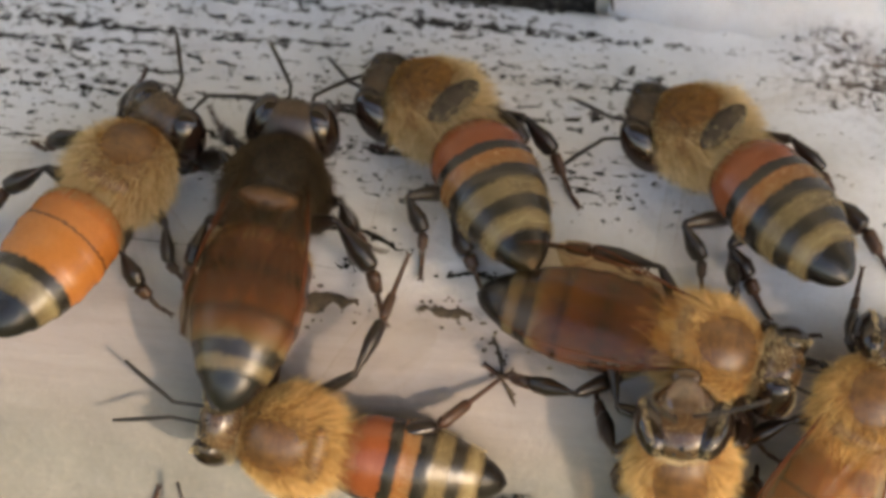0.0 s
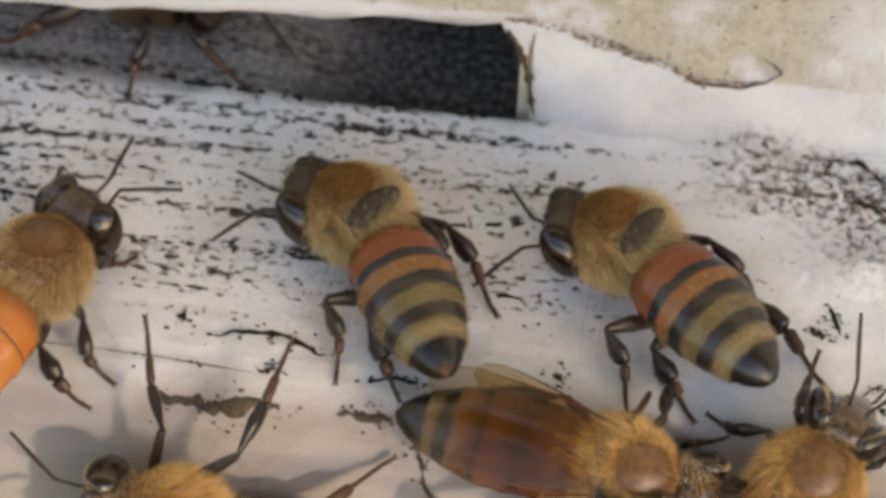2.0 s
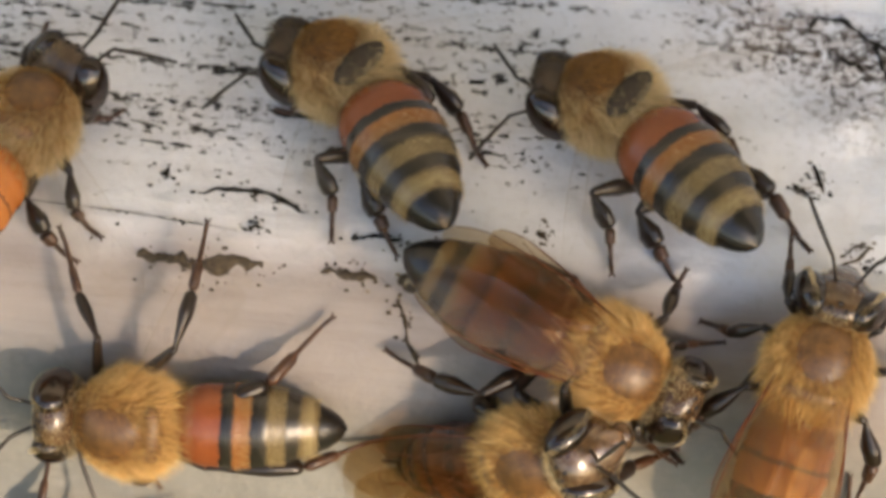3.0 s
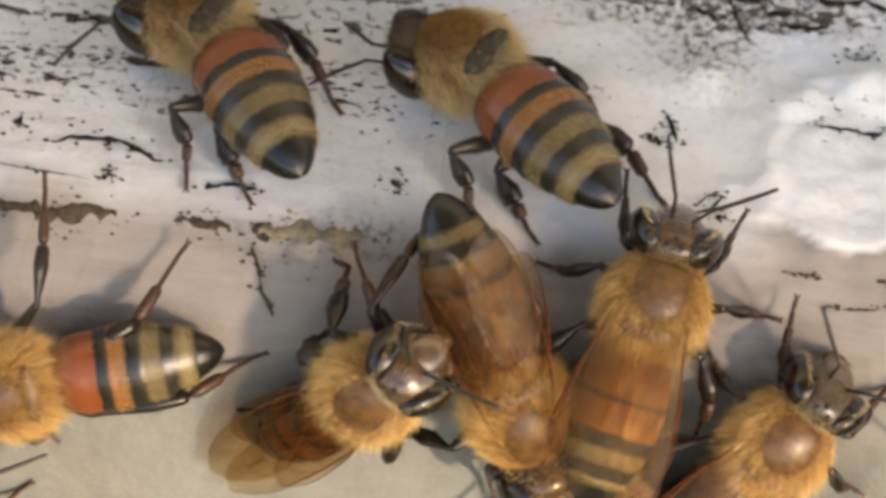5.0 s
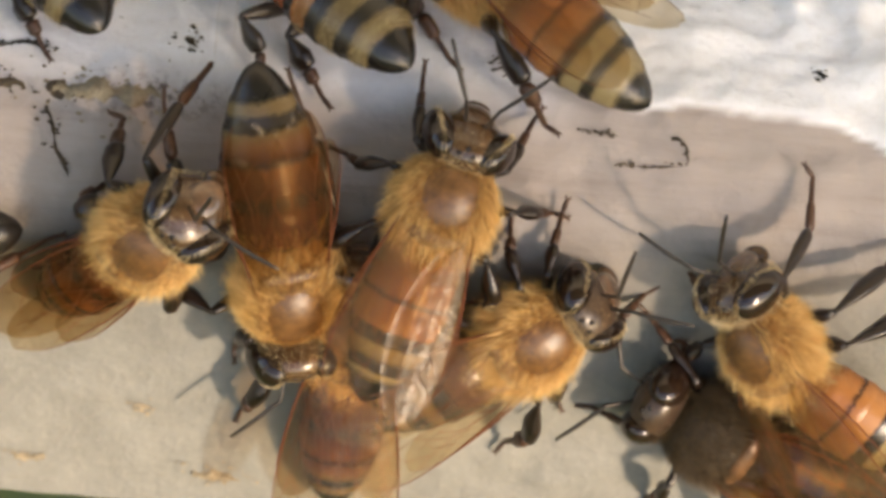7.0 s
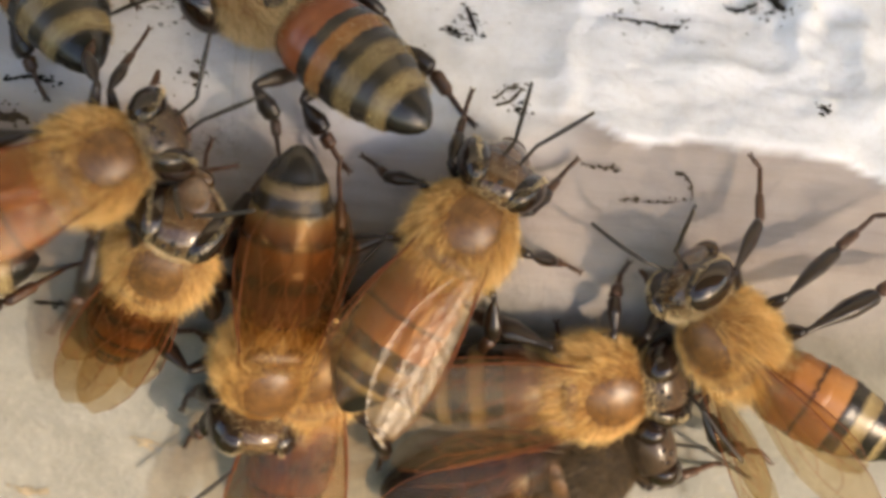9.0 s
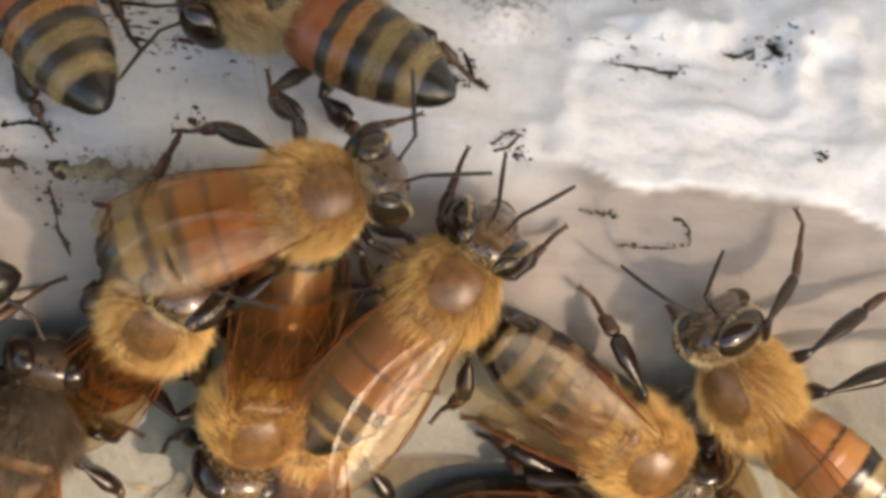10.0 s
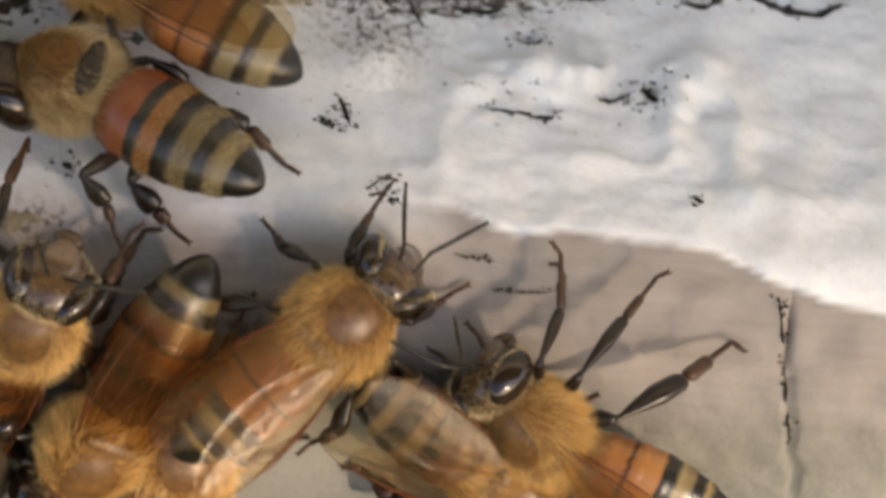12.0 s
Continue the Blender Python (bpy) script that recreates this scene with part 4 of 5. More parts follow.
def bee_leg(bee, side, row, lift, rnd, spread, feet, lean, rear):
    """A leg from hip to claws: thigh, shin and jointed foot, hinged at the hip."""
    hip = Vector(HIPS[row])
    j = lambda k: rnd.uniform(-k, k)
    fx, fy = FEET[row] if feet is None else feet[0] if len(feet) > 2 else feet
    fx, fy = (fx * spread + j(0.5), fy + j(0.7)) if feet is None or len(feet) == 2 else (fx, fy)
    foot = Vector((fx, fy, (-lift + 0.12 + math.sin(radians(lean)) * fx * side - math.sin(radians(rear)) * fy) / math.cos(radians(lean)) / math.cos(radians(rear))))
    base = Vector((*FEET[row], -2.6))
    moved = foot - base
    knee = Vector(KNEES[row]) + moved * 0.3 + Vector((j(0.2), j(0.25), j(0.25)))
    ankle = Vector(ANKLES[row]) + moved * 0.72 + Vector((j(0.15), j(0.2), j(0.15)))
    if feet is not None and len(feet) > 2:
        knee, ankle = Vector(feet[1]), Vector(feet[2])
        hip = Vector(feet[3]) if len(feet) > 3 else hip
    flip = lambda p: Vector((p.x * side, p.y, p.z))
    hip, knee, ankle, foot = (flip(p) for p in (hip, knee, ankle, foot))
    wide = {"front": 0.36, "middle": 0.44, "hind": 0.54}[row]
    bm = bmesh.new()
    mid = (knee - hip) * 0.5 + Vector((0, 0, 0.12))
    pts, rad = smooth_line([(0, 0, 0), (knee - hip) * 0.14, mid, (knee - hip) * 0.92, knee - hip], [0.3, 0.24, wide * 0.92, 0.24, 0.17])
    tube(bm, pts, rad, 0.75)
    me = bpy.data.meshes.new("leg")
    bm.to_mesh(me)
    bm.free()
    me.shade_smooth()
    me.materials.append(LEG)
    leg = place("leg", me, bee)
    leg.matrix_basis = Matrix.Translation(hip * MM)
    bm = bmesh.new()
    k, a, f = knee - hip, ankle - hip, foot - hip
    pts, rad = smooth_line([k, k.lerp(a, 0.12), k.lerp(a, 0.6), k.lerp(a, 0.92), a], [0.15, 0.18, wide * 1.15, wide, 0.13])
    tube(bm, pts, rad, 0.62)
    part("shin", bm, LEG, leg)
    bm = bmesh.new()
    d = f - a
    out = Vector((d.x, d.y, 0)).normalized()
    pts, rad = smooth_line([a, a.lerp(f, 0.1), a.lerp(f, 0.45), a.lerp(f, 0.55), a.lerp(f, 0.9), f, f + out * 0.35, f + out * 0.65], [0.12, wide * 0.72, wide * 0.66, 0.15, 0.14, 0.12, 0.14, 0.09], 3)
    tube(bm, pts, rad, 0.7, 7)
    for s in (-1, 1):
        tube(bm, [f + out * 0.6, f + out * 0.68 + Vector((-out.y, out.x, 0)) * 0.09 * s, f + out * 0.74 + Vector((-out.y * 0.1 * s, out.x * 0.1 * s, -0.1))], [0.06, 0.05, 0.02], 1.0, 5)
    part("foot", bm, FOOT, leg)
    return leg


def bee(label, kind="striped", lift=2.6, seed=1, bend=0.0, droop=-6.0, head_turn=0.0, head_tip=-10.0, wings="folded", fur="gold", size=1.0, spread=1.0, feet=None, feelers=(20, 25), wing_out=5.0, scale=1.12, lean=0.0, slim=0.92, rear=0.0, shaded_head=False):
    """A worker honeybee, nose along +y, hinged at the middle of its thorax; lengths in millimetres."""
    rnd = random.Random(seed)
    feet = feet or {}
    size *= 0.88
    thing = tagged(new("honeybee"), label, "honeybee", group="honeybees at the hive entrance")
    thing.scale = (scale, scale, scale)
    nap_mat = {"gold": VELVET, "tawny": VELVET, "shaggy": VELVET, "dark": SHADE_FUR}[fur]
    fur_mat = {"gold": GOLD_FUR, "tawny": TAWNY_FUR, "shaggy": TAWNY_FUR, "dark": SHADE_FUR}[fur]
    thorax = place("thorax", shared("thorax" + ("dark" if fur == "dark" else ""), lambda: ball(T_R), SHIELD if fur == "dark" else THORAX, "thorax"), thing)
    place("nap", shared("nap" + fur, lambda: strands(shell_points(T_R, 9500, 5, full_nap if fur in ("shaggy", "dark") else nap), 0.66, 0.008, 7, (0, -1.2, 0), 0.22), nap_mat, "nap"), thorax, {"gold": "short brown-gold nap", "tawny": "short umber nap", "dark": "short dark nap", "shaggy": "short dull golden nap"}[fur])
    place("fringe", shared("fringe" + fur, lambda: strands(shell_points(T_R, 14000, 6, fringe), 0.80, 0.0085, 8, (0, -1.15, 0.0), 0.22), fur_mat, "fringe"), thorax, {"gold": "bright golden fringe", "tawny": "tawny fringe", "dark": "dark brown fringe", "shaggy": "dull tan fringe"}[fur])
    sc = place("scutellum", shared("scutellum" + ("dark" if fur == "shaggy" else ""), lambda: ball((1.25, 0.5, 0.42), seg=18, rings=10), SHIELD if fur == "shaggy" else RIDGE, "scutellum"), thorax)
    sc.matrix_basis = pose(0, -1.25 * MM, 1.2 * MM, 32) @ (Matrix.Translation((0, 0.15 * MM, 0.12 * MM)) @ Matrix.Diagonal((1.1, 1.15, 1.0, 1)) if fur == "shaggy" else Matrix())
    # head
    head = place("head", shared("head" + ("dark" if shaded_head or fur != "gold" else ""), lambda: ball((1.68, 1.02, 1.66), face_shape), SHADED_HEAD if shaded_head or fur != "gold" else HEAD, "head"), thing)
    neck = pose(0, 0, 0, 0, 0, head_turn * 0.8) @ Vector((0, 1.62, -0.45)) if fur == "shaggy" else Vector((0.25 * math.sin(radians(-head_turn)), 2.5, -0.25))
    head.matrix_basis = Matrix.Translation(neck * MM) @ pose(0, 0, 0, head_tip, 0, head_turn)
    plate = place("face_plate", shared("face_plate", lambda: ball((0.80, 0.36, 0.95), face_shape, 20, 14), FACE, "face_plate"), head)
    plate.matrix_basis = pose(0, 0.72 * MM, -0.62 * MM)
    jaw = place("labrum", shared("labrum", lambda: ball((0.62, 0.42, 0.42), None, 16, 10), HEAD, "labrum"), head)
    jaw.matrix_basis = pose(0, 0.38 * MM, -1.62 * MM)
    for s in (-1, 1):
        eye = place("eye", shared("eye", lambda: ball((0.70, 0.84, 1.28), None, 28, 20), EYE_MAT, "eye"), head)
        eye.matrix_basis = pose(1.16 * s * MM, 0.16 * MM, 0.40 * MM, 0, -16 * s, -16 * s)
        if fur == "gold":
            rim = place("eye_rim", shared("eye_rim", lambda: rim_hairs(9), HEAD_FUZZ, "eye_rim"), eye, "ring of pale hairs")
            rim.matrix_basis = Matrix.Diagonal((s, 1, 1, 1))
        a, b = feelers
        turn = a + rnd.uniform(-12, 12)
        rise = b + rnd.uniform(-15, 15)
        bm = bmesh.new()
        d1 = Vector((s * math.sin(radians(turn * 0.6)), math.cos(radians(turn * 0.6)), math.sin(radians(rise)))).normalized()
        d2 = Vector((s * math.sin(radians(turn * 1.9)), math.cos(radians(turn * 1.9)), -0.15 + 0.4 * math.sin(radians(rise)))).normalized()
        elbow = d1 * 1.35
        pts, rad = smooth_line([(0, 0, 0), elbow * 0.5, elbow, elbow + d2 * 0.25, elbow + d2 * 1.4 + Vector((0, 0, -0.05)), elbow + d2 * 2.6 + Vector((0, 0, -0.22))], [0.085, 0.075, 0.08, 0.085, 0.10, 0.07], 3)
        tube(bm, pts, rad, 1.0, 7)
        fe = part("feeler", bm, FEELER, head)
        FEELERS.append(fe)
        fe.matrix_basis = pose(0.36 * s * MM, 0.85 * MM, 0.12 * MM)
    for k, (x, z) in enumerate(((-0.28, 1.5), (0.28, 1.5), (0, 1.38))):
        oc = place("ocellus", shared("ocellus", lambda: ball((0.13, 0.13, 0.13), None, 10, 8), EYE_MAT, "ocellus"), head)
        oc.matrix_basis = pose(x * MM, (0.38 if k < 2 else 0.6) * MM, z * MM)
    if fur == "shaggy":
        cover, hairs = (lambda v: 0.0 if abs(v.x) > 0.8 and v.z > -0.2 else 1.0), 2600
    else:
        cover, hairs = (lambda v: 0.0 if abs(v.x) > 0.62 and v.z > -0.6 and v.y > -0.15 else (0.75 if v.y < -0.45 else 0.5 if v.y < 0.2 else (0.42 if v.z > 0.3 else 0.16))), 3000
    place("face_fur", shared("face_fur" + fur, lambda: strands(shell_points((1.68, 1.02, 1.66), hairs, 11, cover), 0.36, 0.008, 3, (0, -0.6, 0.9)), {"gold": HEAD_FUZZ, "shaggy": SHADE_FUR, "tawny": UMBER_FUR, "dark": SHADE_FUR}[fur], "face_fur"), head)
    # abdomen
    belly = place("abdomen", shared("belly" + kind, abdomen_core, CUTICLE[kind], "abdomen"), thing)
    belly.matrix_basis = Matrix.Translation(Vector((0.0, -1.75, -0.15)) * MM) @ pose(0, 0, 0, -droop, 0, -bend) @ Matrix.Diagonal((size * slim, size, size * slim, 1))
    for i in range(6):
        place("tergite", shared("tergite%d%s" % (i, kind), lambda: tergite(i), CUTICLE[kind], "tergite"), belly)
    place("fuzz", shared("fuzz" + ("ringed" if kind == "striped" else ""), lambda: abdomen_fuzz(4, kind == "striped"), PALE_FUZZ, "fuzz"), belly)
    # wings
    for s in (-1, 1):
        for name, ln, wd, back in (("hindwing", 6.0, 2.0, -0.9), ("forewing", 8.4, 2.7, -0.2)):
            mem = WING_FAN if wings == "fanning" else {"dusky": CLEAR_WING, "brown": DARK_WING, "shade_black": DARK_WING}.get(kind, WING)
            w = place(name, shared(name + mem.name, lambda: wing_mesh(ln, wd, back), mem, name), thing)
            hinge = Vector((1.35 * s, back, 1.05 if name == "forewing" else 0.85)) * MM
            out = (62 + rnd.uniform(-6, 6)) if wings == "fanning" else (wing_out + rnd.uniform(-2, 2) + (5 if name == "hindwing" else 0))
            tilt = 8 if wings == "fanning" else -7 if name == "forewing" else -4
            # the leading edge looks outwards
            m = Matrix.Translation(hinge) @ pose(0, 0, 0, 0, 0, (-90 + out) if s > 0 else (-90 - out)) @ pose(0, 0, 0, 0, tilt, 0)
            m = m @ (Matrix.Diagonal((1, 1, 1, 1)) if s > 0 else Matrix.Diagonal((1, -1, 1, 1))) @ pose(0, 0, 0, -14)
            w.matrix_basis = m
            place("venation", shared("venation" + name, lambda: vein_mesh(ln, wd), VEIN, "venation") if wings != "fanning" else shared("veinsfan" + name, lambda: vein_mesh(ln, wd), WING_FAN, "venation"), w)
    legs = []
    for row in ("front", "middle", "hind"):
        for s in (-1, 1):
            legs.append(bee_leg(thing, s, row, lift / scale, rnd, spread, feet.get((row, s)), lean, rear))
    BEES[thing] = (legs, lift, lean, rear)
    return thing


BEES, FEELERS = {}, []


# ---- the place ----
BOARD = landing_board()
for _name, _mat, _w, _pts in MARKS:
    mark(_pts, _w, _mat, BOARD, _name)
WALL = hive_wall()


def ground():
    bm = bmesh.new()
    bmesh.ops.create_grid(bm, x_segments=60, y_segments=60, size=1)
    for v in bm.verts:
        r = v.co.xy.length
        v.co.xy *= 0.4 + 400 * r ** 4
        v.co.z = -0.35 + 0.02 * noise.noise(v.co * 3)
    tagged(link("ground", bm, GRASS), "sunlit grass in front of the hive", "grass", kind="structure")


ground()


def hive_body():
    """The closed box behind the front wall, and the stand under it."""
    hive = tagged(new("hive_box"), "cream-painted wooden beehive box on a plain stand", "beehive")
    y0, z0 = WALL_Y * MM, WALL_Z * MM
    bm = bmesh.new()
    box(bm, -0.21, -0.19, y0 + 0.0205, y0 + 0.5, z0 - 0.004, z0 + 0.24, 0.002)
    box(bm, 0.19, 0.21, y0 + 0.0205, y0 + 0.5, z0 - 0.004, z0 + 0.24, 0.002)
    box(bm, -0.1895, 0.1895, y0 + 0.48, y0 + 0.5, z0 - 0.004, z0 + 0.24, 0.002)
    link("box_walls", bm, CREAM, hive, smooth=False)
    bm = bmesh.new()
    box(bm, -0.23, 0.23, y0 - 0.02, y0 + 0.52, z0 + 0.241, z0 + 0.27, 0.003)
    link("lid", bm, CREAM, hive, "flat painted hive lid", smooth=False)
    bm = bmesh.new()
    box(bm, -0.2, 0.2, 0.044, y0 + 0.5, z0 - 0.03, z0 - 0.0045, 0.002)
    for x in (-0.18, 0.18):
        for y in (0.06, 0.46):
            box(bm, x - 0.025, x + 0.025, y - 0.025, y + 0.025, -0.36, z0 - 0.031, 0.003)
    link("stand", bm, DARK_WOOD, hive, smooth=False)
    return hive


hive_body()


def shelter():
    """An unseen shelter added over the hive; its cross beam keeps the sun off the upper part of the board."""
    roof = tagged(new("unseen_sun_blocker"), "plain timber shelter roof on four posts over the hive", "shelter", kind="structure")
    away = 0.42
    z = away * math.tan(radians(SUN_UP)) / math.cos(radians(180 - SUN_ROUND)) + SHADE
    bm = bmesh.new()
    box(bm, -0.8, 2.6, -away - 0.02, -away, z, z + 0.055, 0.003)
    for v in bm.verts:
        v.co.z += (v.co.x - 0.35) * 0.015
    link("added_shade_beam", bm, PALE_WOOD, roof, smooth=False)
    bm = bmesh.new()
    box(bm, -0.8, 2.6, -0.65, 1.2, z + 0.59, z + 0.615, 0.003)
    link("added_shade_deck", bm, PALE_WOOD, roof, smooth=False)
    for x in (-0.75, 2.55):
        for y in (-away + 0.05, 1.15):
            bm = bmesh.new()
            box(bm, x - 0.04, x + 0.04, y - 0.04, y + 0.04, -0.36, z + 0.589, 0.003)
            link("post", bm, PALE_WOOD, roof, smooth=False)


SHADE = -0.0008
shelter()

# ---- the bees of the scene ----
# legs drawn in under the body, and the legs of the fanning bees: foot, knee, ankle
TUCKED = {("front", -1): (1.3, 1.6), ("front", 1): (1.3, 1.6)}
FAN_LEGS = {
    ("middle", -1): ((4.6, -4.0), (3.5, -2.1, -0.7), (3.8, -3.3, -1.7), (1.4, -3.2, -1.5)), ("hind", -1): ((3.6, -6.2), (2.8, -3.9, -1.2), (3.2, -5.2, -1.9), (1.2, -4.0, -1.6)),
    ("middle", 1): ((2.1, -5.8), (2.4, -2.9, -0.3), (2.5, -4.4, -1.3)), ("hind", 1): ((1.0, -9.2), (1.4, -5.2, -1.0), (1.5, -7.4, -1.5), (1.0, -3.0, -1.6)), **TUCKED,
}
bee_a = bee("amber-bellied honeybee with a dark round shield, fanning", "fiery", 2.6, 11, droop=4, wings="fanning", fur="tawny", head_turn=-8, feet={("hind", 1): ((3.9, -3.4), (1.9, -2.9, -0.4), (3.0, -3.4, -1.4)), ("middle", 1): ((4.1, -1.9), (2.6, -0.9, -0.5), (3.3, -1.8, -1.6)), ("front", 1): (1.4, 2.2)})
bee_b = bee("brown honeybee walking into the entrance slot, wings folded", "brown", 2.8, 12, head_tip=-20, fur="dark", size=1.1)
bee_c = bee("orange and black striped honeybee fanning, tail bent aside", "striped", 2.9, 13, bend=24, droop=6, wings="fanning", fur="shaggy", head_turn=26, head_tip=-36, slim=0.87, size=1.06, feet={**FAN_LEGS, ("hind", 1): (1.4, -5.0)})
bee_d = bee("orange and black striped honeybee fanning beside another", "striped", 2.9, 14, bend=16, droop=6, wings="fanning", fur="shaggy", head_turn=26, head_tip=-36, slim=0.87, size=1.08, feet=FAN_LEGS)
bee_e = bee("brown honeybee with folded smoky wings turning head down", "brown", 3.0, 15, droop=-3, lean=-14, size=1.1, wing_out=4, slim=0.82, feet={("hind", 1): ((2.3, -7.9), (3.1, -4.6, -0.3), (2.9, -6.4, -1.2), (1.4, -2.8, -1.2)), ("hind", -1): ((3.0, -7.6), (2.7, -2.8, 0.2), (2.9, -5.6, -0.8)), ("front", 1): (2.0, 2.6), ("front", -1): (2.0, 2.6)})
bee_f = bee("striped honeybee with its legs stretched up the board", "striped", 2.5, 16, droop=-2, fur="gold", feet={("hind", 1): ((3.7, -7.5), (1.0, -3.3, 0.4), (1.8, -5.6, -0.4)), ("middle", 1): ((7.2, -2.8), (3.3, -2.0, 0.2), (5.3, -2.5, -1.0)), ("front", 1): ((6.6, 2.7), (3.5, 1.1, 0.0), (4.8, 2.0, -1.2)), ("hind", -1): (0.8, -9.6), ("front", -1): (1.8, 3.0), ("middle", -1): (3.0, -0.6)}, wings="fanning", slim=0.8)
bee_g = bee("tawny honeybee reared up with its pale face raised", "brown", 4.0, 17, head_tip=14, droop=12, wing_out=1, slim=0.95, size=0.80, rear=40, feet={("front", -1): ((2.9, 2.2), (2.6, 2.0, -1.0), (3.0, 2.6, -3.6)), ("front", 1): (2.4, 0.6), ("middle", -1): (3.4, -1.0), ("middle", 1): (3.0, -1.0), ("hind", -1): (2.6, -2.6), ("hind", 1): (2.6, -2.6)})
bee_h = bee("golden furry honeybee climbing the board's nose", "amber", 2.9, 18, head_tip=26, droop=-4, wing_out=6, slim=0.82)
bee_k = bee("golden striped honeybee hurrying across the white board", "honey", 3.0, 19, head_tip=-8, wing_out=9, shaded_head=True, slim=0.86)
bee_l = bee("golden-brown honeybee low among the others", "dusky", 2.4, 20, head_tip=20, slim=0.84, shaded_head=True)
bee_m = bee("golden honeybee with a large glossy eye, wing half open", "amber", 3.2, 21, bend=-24, head_tip=4, head_turn=-6, wing_out=16, lean=-38, feet={("middle", 1): (4.0, 0.2), ("hind", 1): (4.5, -3.8)}, slim=0.85)
bee_n = bee("golden-furred honeybee walking over its neighbours", "honey", 3.6, 22, head_tip=16, slim=0.92, shaded_head=True)
bee_o = bee("dark honeybee at the bottom of the cluster", "shade_black", 2.1, 23, head_tip=-10, fur="dark", slim=0.85)
bee_p = bee("brown honeybee half hidden under its neighbours", "brown", 2.0, 24, wing_out=7, slim=0.8)
bee_q = bee("dark honeybee waiting inside the entrance slot", "brown", 2.3, 25, fur="dark")
bee_r = bee("dark honeybee joining the cluster from below", "shade_black", 2.2, 26, fur="dark", slim=0.85)

# when each walking bee's legs stride
STRIDES = [(bee_b, 0.0, 1.8), (bee_k, 5.0, 8.4), (bee_n, 8.2, 12.0), (bee_e, 2.6, 4.6), (bee_l, 4.9, 7.0), (bee_m, 4.9, 7.0), (bee_r, 9.2, 10.4)]


def glide(thing, rows):
    """Rows of seconds, x, s (mm), heading (degrees) on the board, and the height (mm) where it climbs."""
    legs, lift, lean, rear = BEES[thing]
    walk(thing, [(t, on_board(x, s, turn, up[0] if up else lift, rear, lean)) for t, x, s, turn, *up in rows])


def motions():
    glide(bee_a, [
        (0, -25.42, 1.93, 62.9), (1.5, -25.71, 2.25, 63.6), (3.2, -25.54, 2.57, 64.1), (12, -25.52, 2.46, 63.6),
    ])
    glide(bee_b, [
        (0, -18.55, 1.73, 84.5), (0.25, -18.27, 6.8, 83.5), (0.5, -18.33, 13.09, 84.4), (0.8, -14.22, 14.94, 68.3),
        (1.0, -12.69, 16.15, 60.7), (1.3, -12.48, 17.14, 63.6), (1.5, -11.94, 18.42, 69.3), (1.7, -9.04, 19.01, 47.6),
        (1.9, -8.33, 28.03, 56.6), (12, -8.68, 31.69, 66.2),
    ])
    glide(bee_c, [
        (0, -12.24, 6.54, 141.7), (1.0, -12.24, 6.54, 141.7), (1.5, -12.24, 6.54, 142.1), (2, -12.24, 6.54, 139.7),
        (2.4, -12.24, 6.54, 142.3), (3.2, -12.24, 6.54, 143.9), (4.8, -12.24, 6.54, 144.1), (6, -12.24, 6.54, 145.4),
        (7, -12.24, 6.54, 145.6), (8.8, -12.24, 6.54, 142.8), (9.1, -12.24, 6.54, 142.7), (9.5, -12.24, 6.54, 146.0),
        (10, -12.24, 6.54, 145.7), (10.5, -12.24, 6.54, 140.5), (11, -12.24, 6.54, 144.9), (11.5, -12.24, 6.54, 146.3),
        (12, -12.24, 6.54, 146.3),
    ])
    glide(bee_d, [
        (0, -0.3, 6.46, 146.2), (1.5, -0.41, 6.55, 148.1), (3.2, -0.2, 6.12, 147.5), (4.8, -0.05, 5.76, 147.7),
        (6, -0.19, 5.3, 151.8), (7, -0.28, 5.19, 149.2), (7.6, -0.02, 4.43, 150.7), (8.8, -0.42, 0.15, 171.8),
        (8.9, 0.2, 1.89, 159.6), (9.0, -0.05, 3.55, 153.0), (9.25, -0.02, 4.43, 150.7), (9.5, -0.14, 5.37, 151.4),
        (10, -0.36, 5.59, 166.8), (10.5, -2.01, 5.94, 177.6), (11, -4.79, 4.3, 184.1), (11.3, -4.35, 4.2, 169.9),
        (11.6, -4.19, 3.86, 167.0), (12, -3.02, 3.24, 165.5),
    ])
    glide(bee_e, [
        (0, 1.23, -3.01, 349.6), (0.5, 1.53, -3.47, 346.2), (1, 1.43, -3.6, 345.4), (1.5, 1.44, -3.14, 349.4),
        (2, 1.16, -3.62, 349.2), (2.5, 1.55, -4.16, 344.1), (3.2, 1.5, -5.1, 331.6), (3.7, 3.14, -6.52, 317.5),
        (4.3, 4.02, -7.8, 303.0), (4.8, 4.15, -8.24, 296.3), (5.5, 3.52, -8.63, 288.8), (6, 2.77, -8.54, 282.2),
        (7, 2.93, -9.36, 281.5), (8, 3.18, -10.35, 278.4), (8.8, 3.11, -10.88, 274.0), (9.1, 1.44, -11.39, 262.6),
        (9.5, 1.11, -11.32, 261.6), (10, 1.58, -11.51, 262.2), (10.5, 0.78, -11.0, 257.0), (11, 0.34, -10.54, 247),
        (12, -0.2, -11.19, 244),
    ])
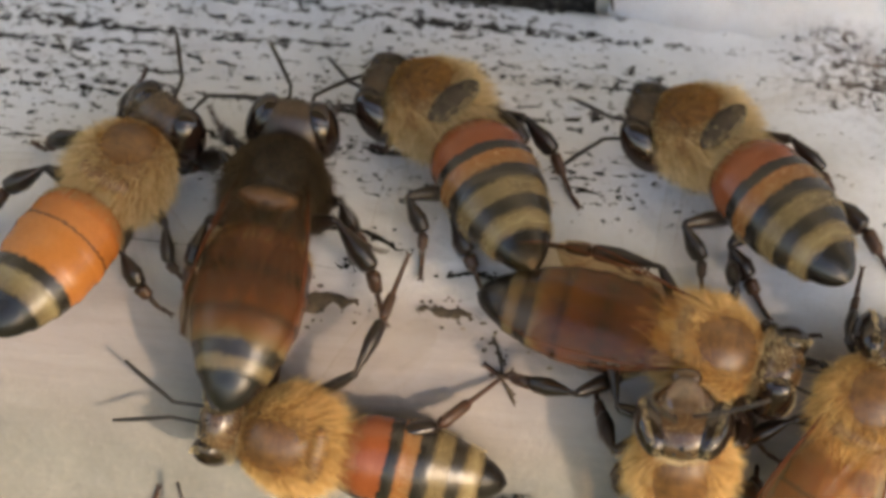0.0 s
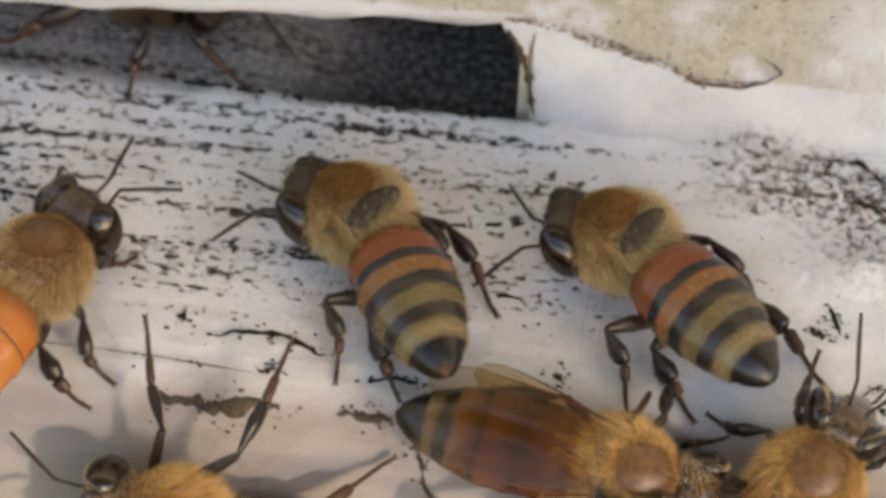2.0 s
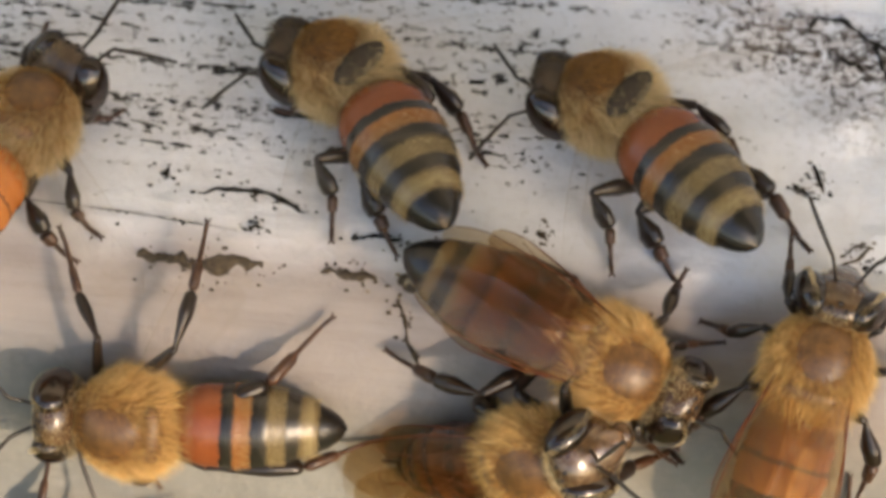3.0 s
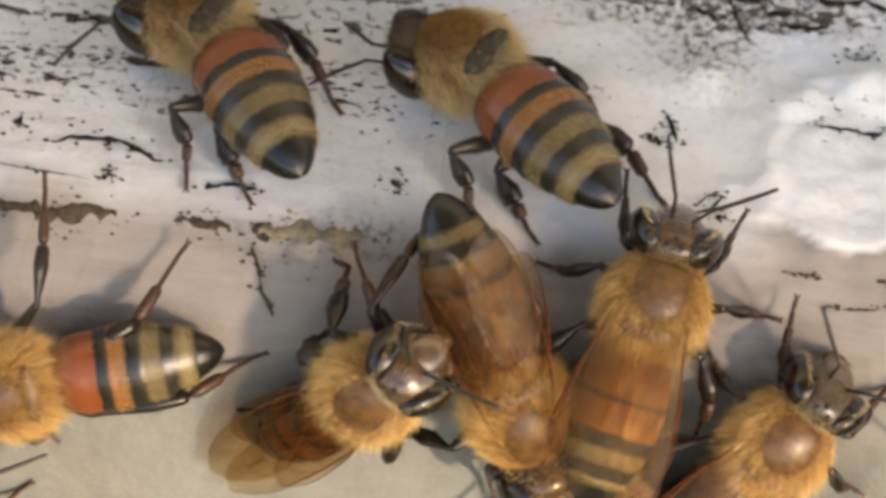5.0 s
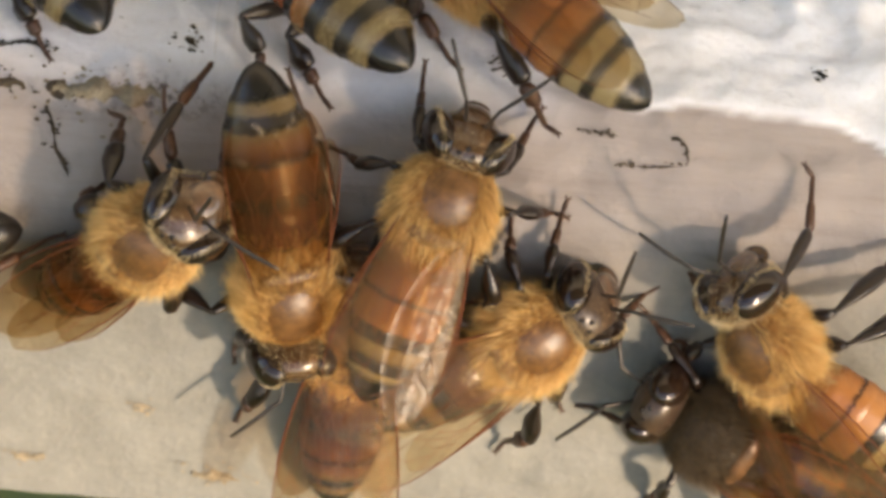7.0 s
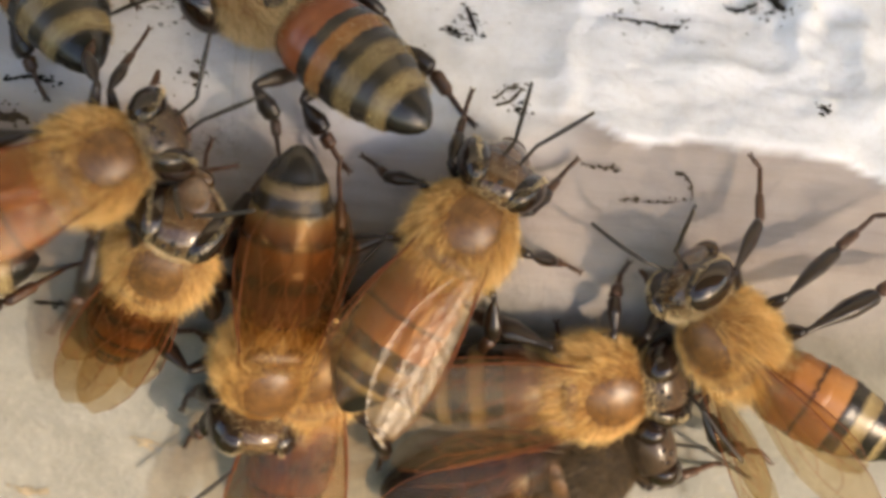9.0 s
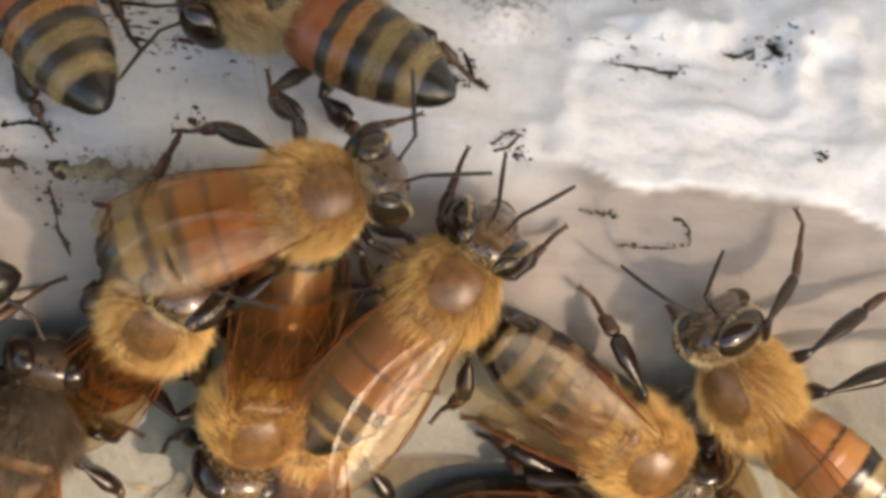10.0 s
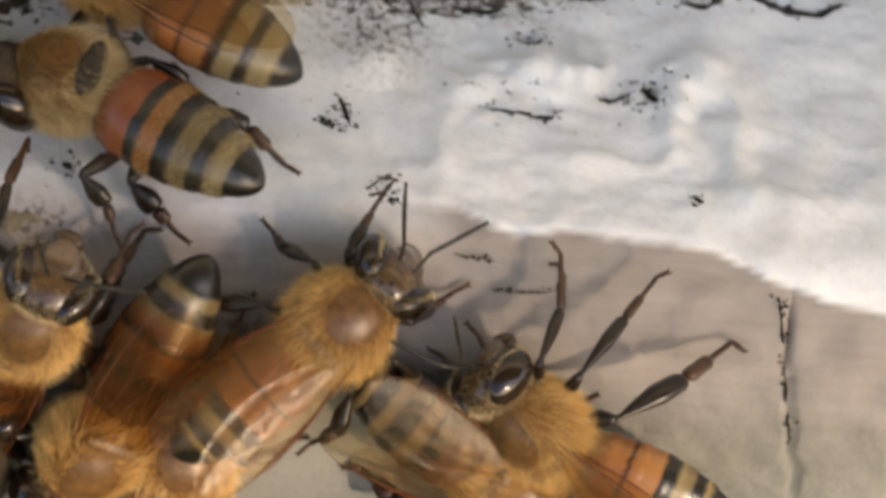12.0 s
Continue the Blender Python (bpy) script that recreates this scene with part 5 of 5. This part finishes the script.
    glide(bee_f, [
        (0, -16.9, -7.7, 171.5), (0.5, -17.43, -7.25, 170.0), (1, -17.7, -6.95, 169.5), (2, -18.7, -6.93, 170.9),
        (2.5, -19.93, -7.39, 175.6), (3.2, -19.83, -9.25, 184.7), (4.8, -18.74, -9.47, 194.1), (6, -18.56, -9.48, 193.2),
        (7, -18.55, -9.86, 190.3), (9.5, -17.93, -9.54, 192.1), (10, -18.58, -9.22, 196.1), (10.5, -18.3, -9.71, 190.3),
        (12, -18.3, -9.71, 190.3),
    ])
    glide(bee_g, [
        (0, 0.38, -6.72, 92), (0.5, 1.36, -7.38, 92), (1.5, 1.55, -6.98, 80), (2.5, -0.35, -6.85, 35),
        (3.2, -1.92, -8.52, 25), (4.8, -2.41, -7.45, 46), (5.5, -2.92, -7.83, 46), (6, -3.40, -7.42, 48),
        (6.5, -3.10, -7.44, 48), (7.2, -3.29, -7.15, 48), (8.8, -2.94, -6.53, 72), (9.5, -3.26, -7.01, 64),
        (10, -3.00, -7.16, 62), (10.5, -2.46, -6.67, 62), (11, -3.19, -5.92, 66), (11.5, -2.81, -5.54, 68),
        (12, -3.31, -5.69, 70),
    ])
    glide(bee_h, [
        (0, 8.27, -4.26, 69.2), (0.5, 8.49, -4.06, 69.1), (1.5, 9.17, -3.64, 60.0), (2, 8.99, -3.19, 61.2),
        (2.5, 9.8, -3.41, 71.8), (3.2, 10.2, -4.04, 77.2), (4.8, 9.24, -3.62, 77.6), (5.5, 10.07, -3.81, 74.6),
        (6, 9.59, -3.9, 57.0), (6.5, 8.61, -4.64, 76.3), (7, 9.33, -5.12, 74.4), (8.8, 10.25, -4.84, 63.7),
        (9.5, 9.04, -4.91, 60), (10, 9.38, -5.32, 57), (10.5, 9.99, -5.07, 57), (11, 10.39, -5.56, 50),
        (11.5, 10.39, -5.56, 44), (12, 10.2, -4.82, 46),
    ])
    glide(bee_k, [
        (0, 42.41, -10.84, 146.3), (4.8, 39.54, -8.62, 147.0), (5.3, 25.68, -5.22, 153.8), (5.5, 22.49, -3.85, 156.8),
        (5.8, 20.3, -1.92, 146.7), (6, 19.96, -0.68, 135.6), (6.2, 17.54, 1.12, 129.2), (6.5, 14.86, 1.81, 125.5),
        (6.8, 10.82, 2.74, 135.9), (7, 10.01, 4.01, 144.7), (7.2, 7.21, 4.91, 149.9), (7.7, -0.21, 10.12, 165.4),
        (8.3, -7.11, 15.29, 165.4), (8.8, -12.6, 17.71, 156.2), (9.5, -15.82, 22.59, 133.8), (12, -15.95, 23.65, 131.1),
    ])
    glide(bee_l, [
        (0, 22.08, -13.7, 66.7), (3.2, 19.45, -12.56, 66.3), (4.8, 15.7, -8.56, 55.0), (5.5, 14.9, -8.84, 57.1),
        (6, 13.49, -9.32, 61.5), (6.5, 13.72, -9.96, 54.9), (7, 13.96, -10.55, 36.2), (7.8, 15.02, -10.83, 24.4),
        (8.8, 16.24, -11.11, 21.5), (9.1, 17.25, -10.86, 1.4), (9.5, 18.21, -11.02, -22.7), (10, 18.99, -11.68, -32.3),
        (10.5, 19.51, -11.15, -34.0), (12, 18.82, -11.51, -30.8),
    ])
    glide(bee_m, [
        (0, 35.92, -15.78, 138.2), (4.8, 29.21, -12.23, 141.0), (5.5, 26.19, -10.15, 141.9), (6, 24.75, -8.81, 149.1),
        (6.5, 24.35, -10.6, 141.9), (7, 24.34, -9.46, 128.1), (8.8, 22.35, -7.83, 133.4), (9.5, 21.66, -8.11, 133.9),
        (10, 23.05, -7.95, 126.0), (10.5, 22.79, -7.81, 132.8), (11, 21.94, -8.01, 140.1), (11.3, 21.99, -8.36, 138.7),
        (11.6, 20.27, -7.94, 142.1), (12, 19.17, -8.11, 141.0),
    ])
    glide(bee_n, [
        (0, -40.12, -10.16, 8.7), (3.2, -40.12, -10.16, 8.7), (5, -37.07, -8.89, 10.8), (8, -18.32, -4.74, 5.7, 5.5),
        (8.8, -9.17, -3.72, 2, 6.4), (9.1, -4.47, -3.78, 38.8, 6.4), (9.5, 0.20, -3.18, 26.7, 6.4), (10, 3.25, -2.98, 21.7, 6.4),
        (10.3, 5.17, -1.74, 46.6, 4.7), (10.5, 6.79, -1.34, 54), (10.7, 8.64, 0.60, 63.2), (11, 8.05, 5.85, 80),
        (11.15, 7.06, 6.81, 111), (11.3, 5.46, 7.06, 126.7), (11.5, 3.35, 7.85, 136), (11.7, 1.0, 9.2, 148), (12, -1.42, 8.85, 157.7),
    ])
    glide(bee_o, [
        (0, 33.97, -18.2, 149.1), (5.5, 27.57, -17.19, 152.6), (6.5, 23.81, -15.29, 156.5), (7.2, 21.95, -14.63, 156.5),
        (7.7, 19.31, -15.24, 104.7), (8.2, 17.51, -14.87, 50.2), (8.8, 16.77, -14.96, 22.0), (9.5, 17.25, -14.75, 22.0),
        (10, 18.08, -15.39, 12.0), (10.5, 18.36, -15.65, 12.0), (12, 18.36, -15.65, 12.0),
    ])
    glide(bee_p, [
        (0, 11.19, -16.57, 96.2), (4.8, 8.86, -13.62, 103.5), (6, 6.4, -11.6, 95.7), (7, 6.0, -11.37, 89.9),
        (8.8, 3.9, -11.6, 84.0), (9.5, 4.41, -11.69, 87.5), (10.5, 3.9, -11.6, 84.0), (12, 3.9, -11.6, 84.0),
    ])
    glide(bee_q, [
        (0, -23.5, 19.8, 711.2), (2, -23.21, 19.66, 711.2), (12, -23.21, 19.66, 711.2),
    ])
    glide(bee_r, [
        (0, -23.14, -18.17, 55.9), (9, -21.87, -17.73, 56.0), (9.6, -12.97, -15.78, 62.7), (10, -8.17, -13.17, 79.6),
        (10.5, -6.52, -13.26, 73.6), (11, -6.04, -12.92, 70.9), (12, -6.04, -12.92, 70.9),
    ])
    for thing, start, stop in STRIDES:
        for i, leg in enumerate(BEES[thing][0]):
            rest = leg.matrix_basis.copy()
            phase = 0 if i in (0, 3, 4) else 1
            rows, t, k = [(0.0, rest)] if start > 0 else [], start, 0
            while t <= stop + 1e-6:
                swing = 15 if (k + phase) % 2 else -15
                rows.append((round(t, 2), rest @ pose(0, 0, 0, 0, 0, swing * (1 if i % 2 else -1))))
                t, k = t + 0.2, k + 1
            rows += [(12.0, rest)] if stop < 11.9 else [(12.0, rest)] if rows[-1][0] < 11.95 else []
            walk(leg, rows)
    rnd = random.Random(77)
    for feeler in FEELERS:
        rest, swing = feeler.matrix_basis.copy(), 0.0
        rows = []
        for k in range(25):
            swing = 0.35 * swing + rnd.uniform(-20, 20)
            rows.append((k * 0.5, rest @ pose(0, 0, 0, rnd.uniform(-9, 9), 0, swing)))
        walk(feeler, rows)


motions()
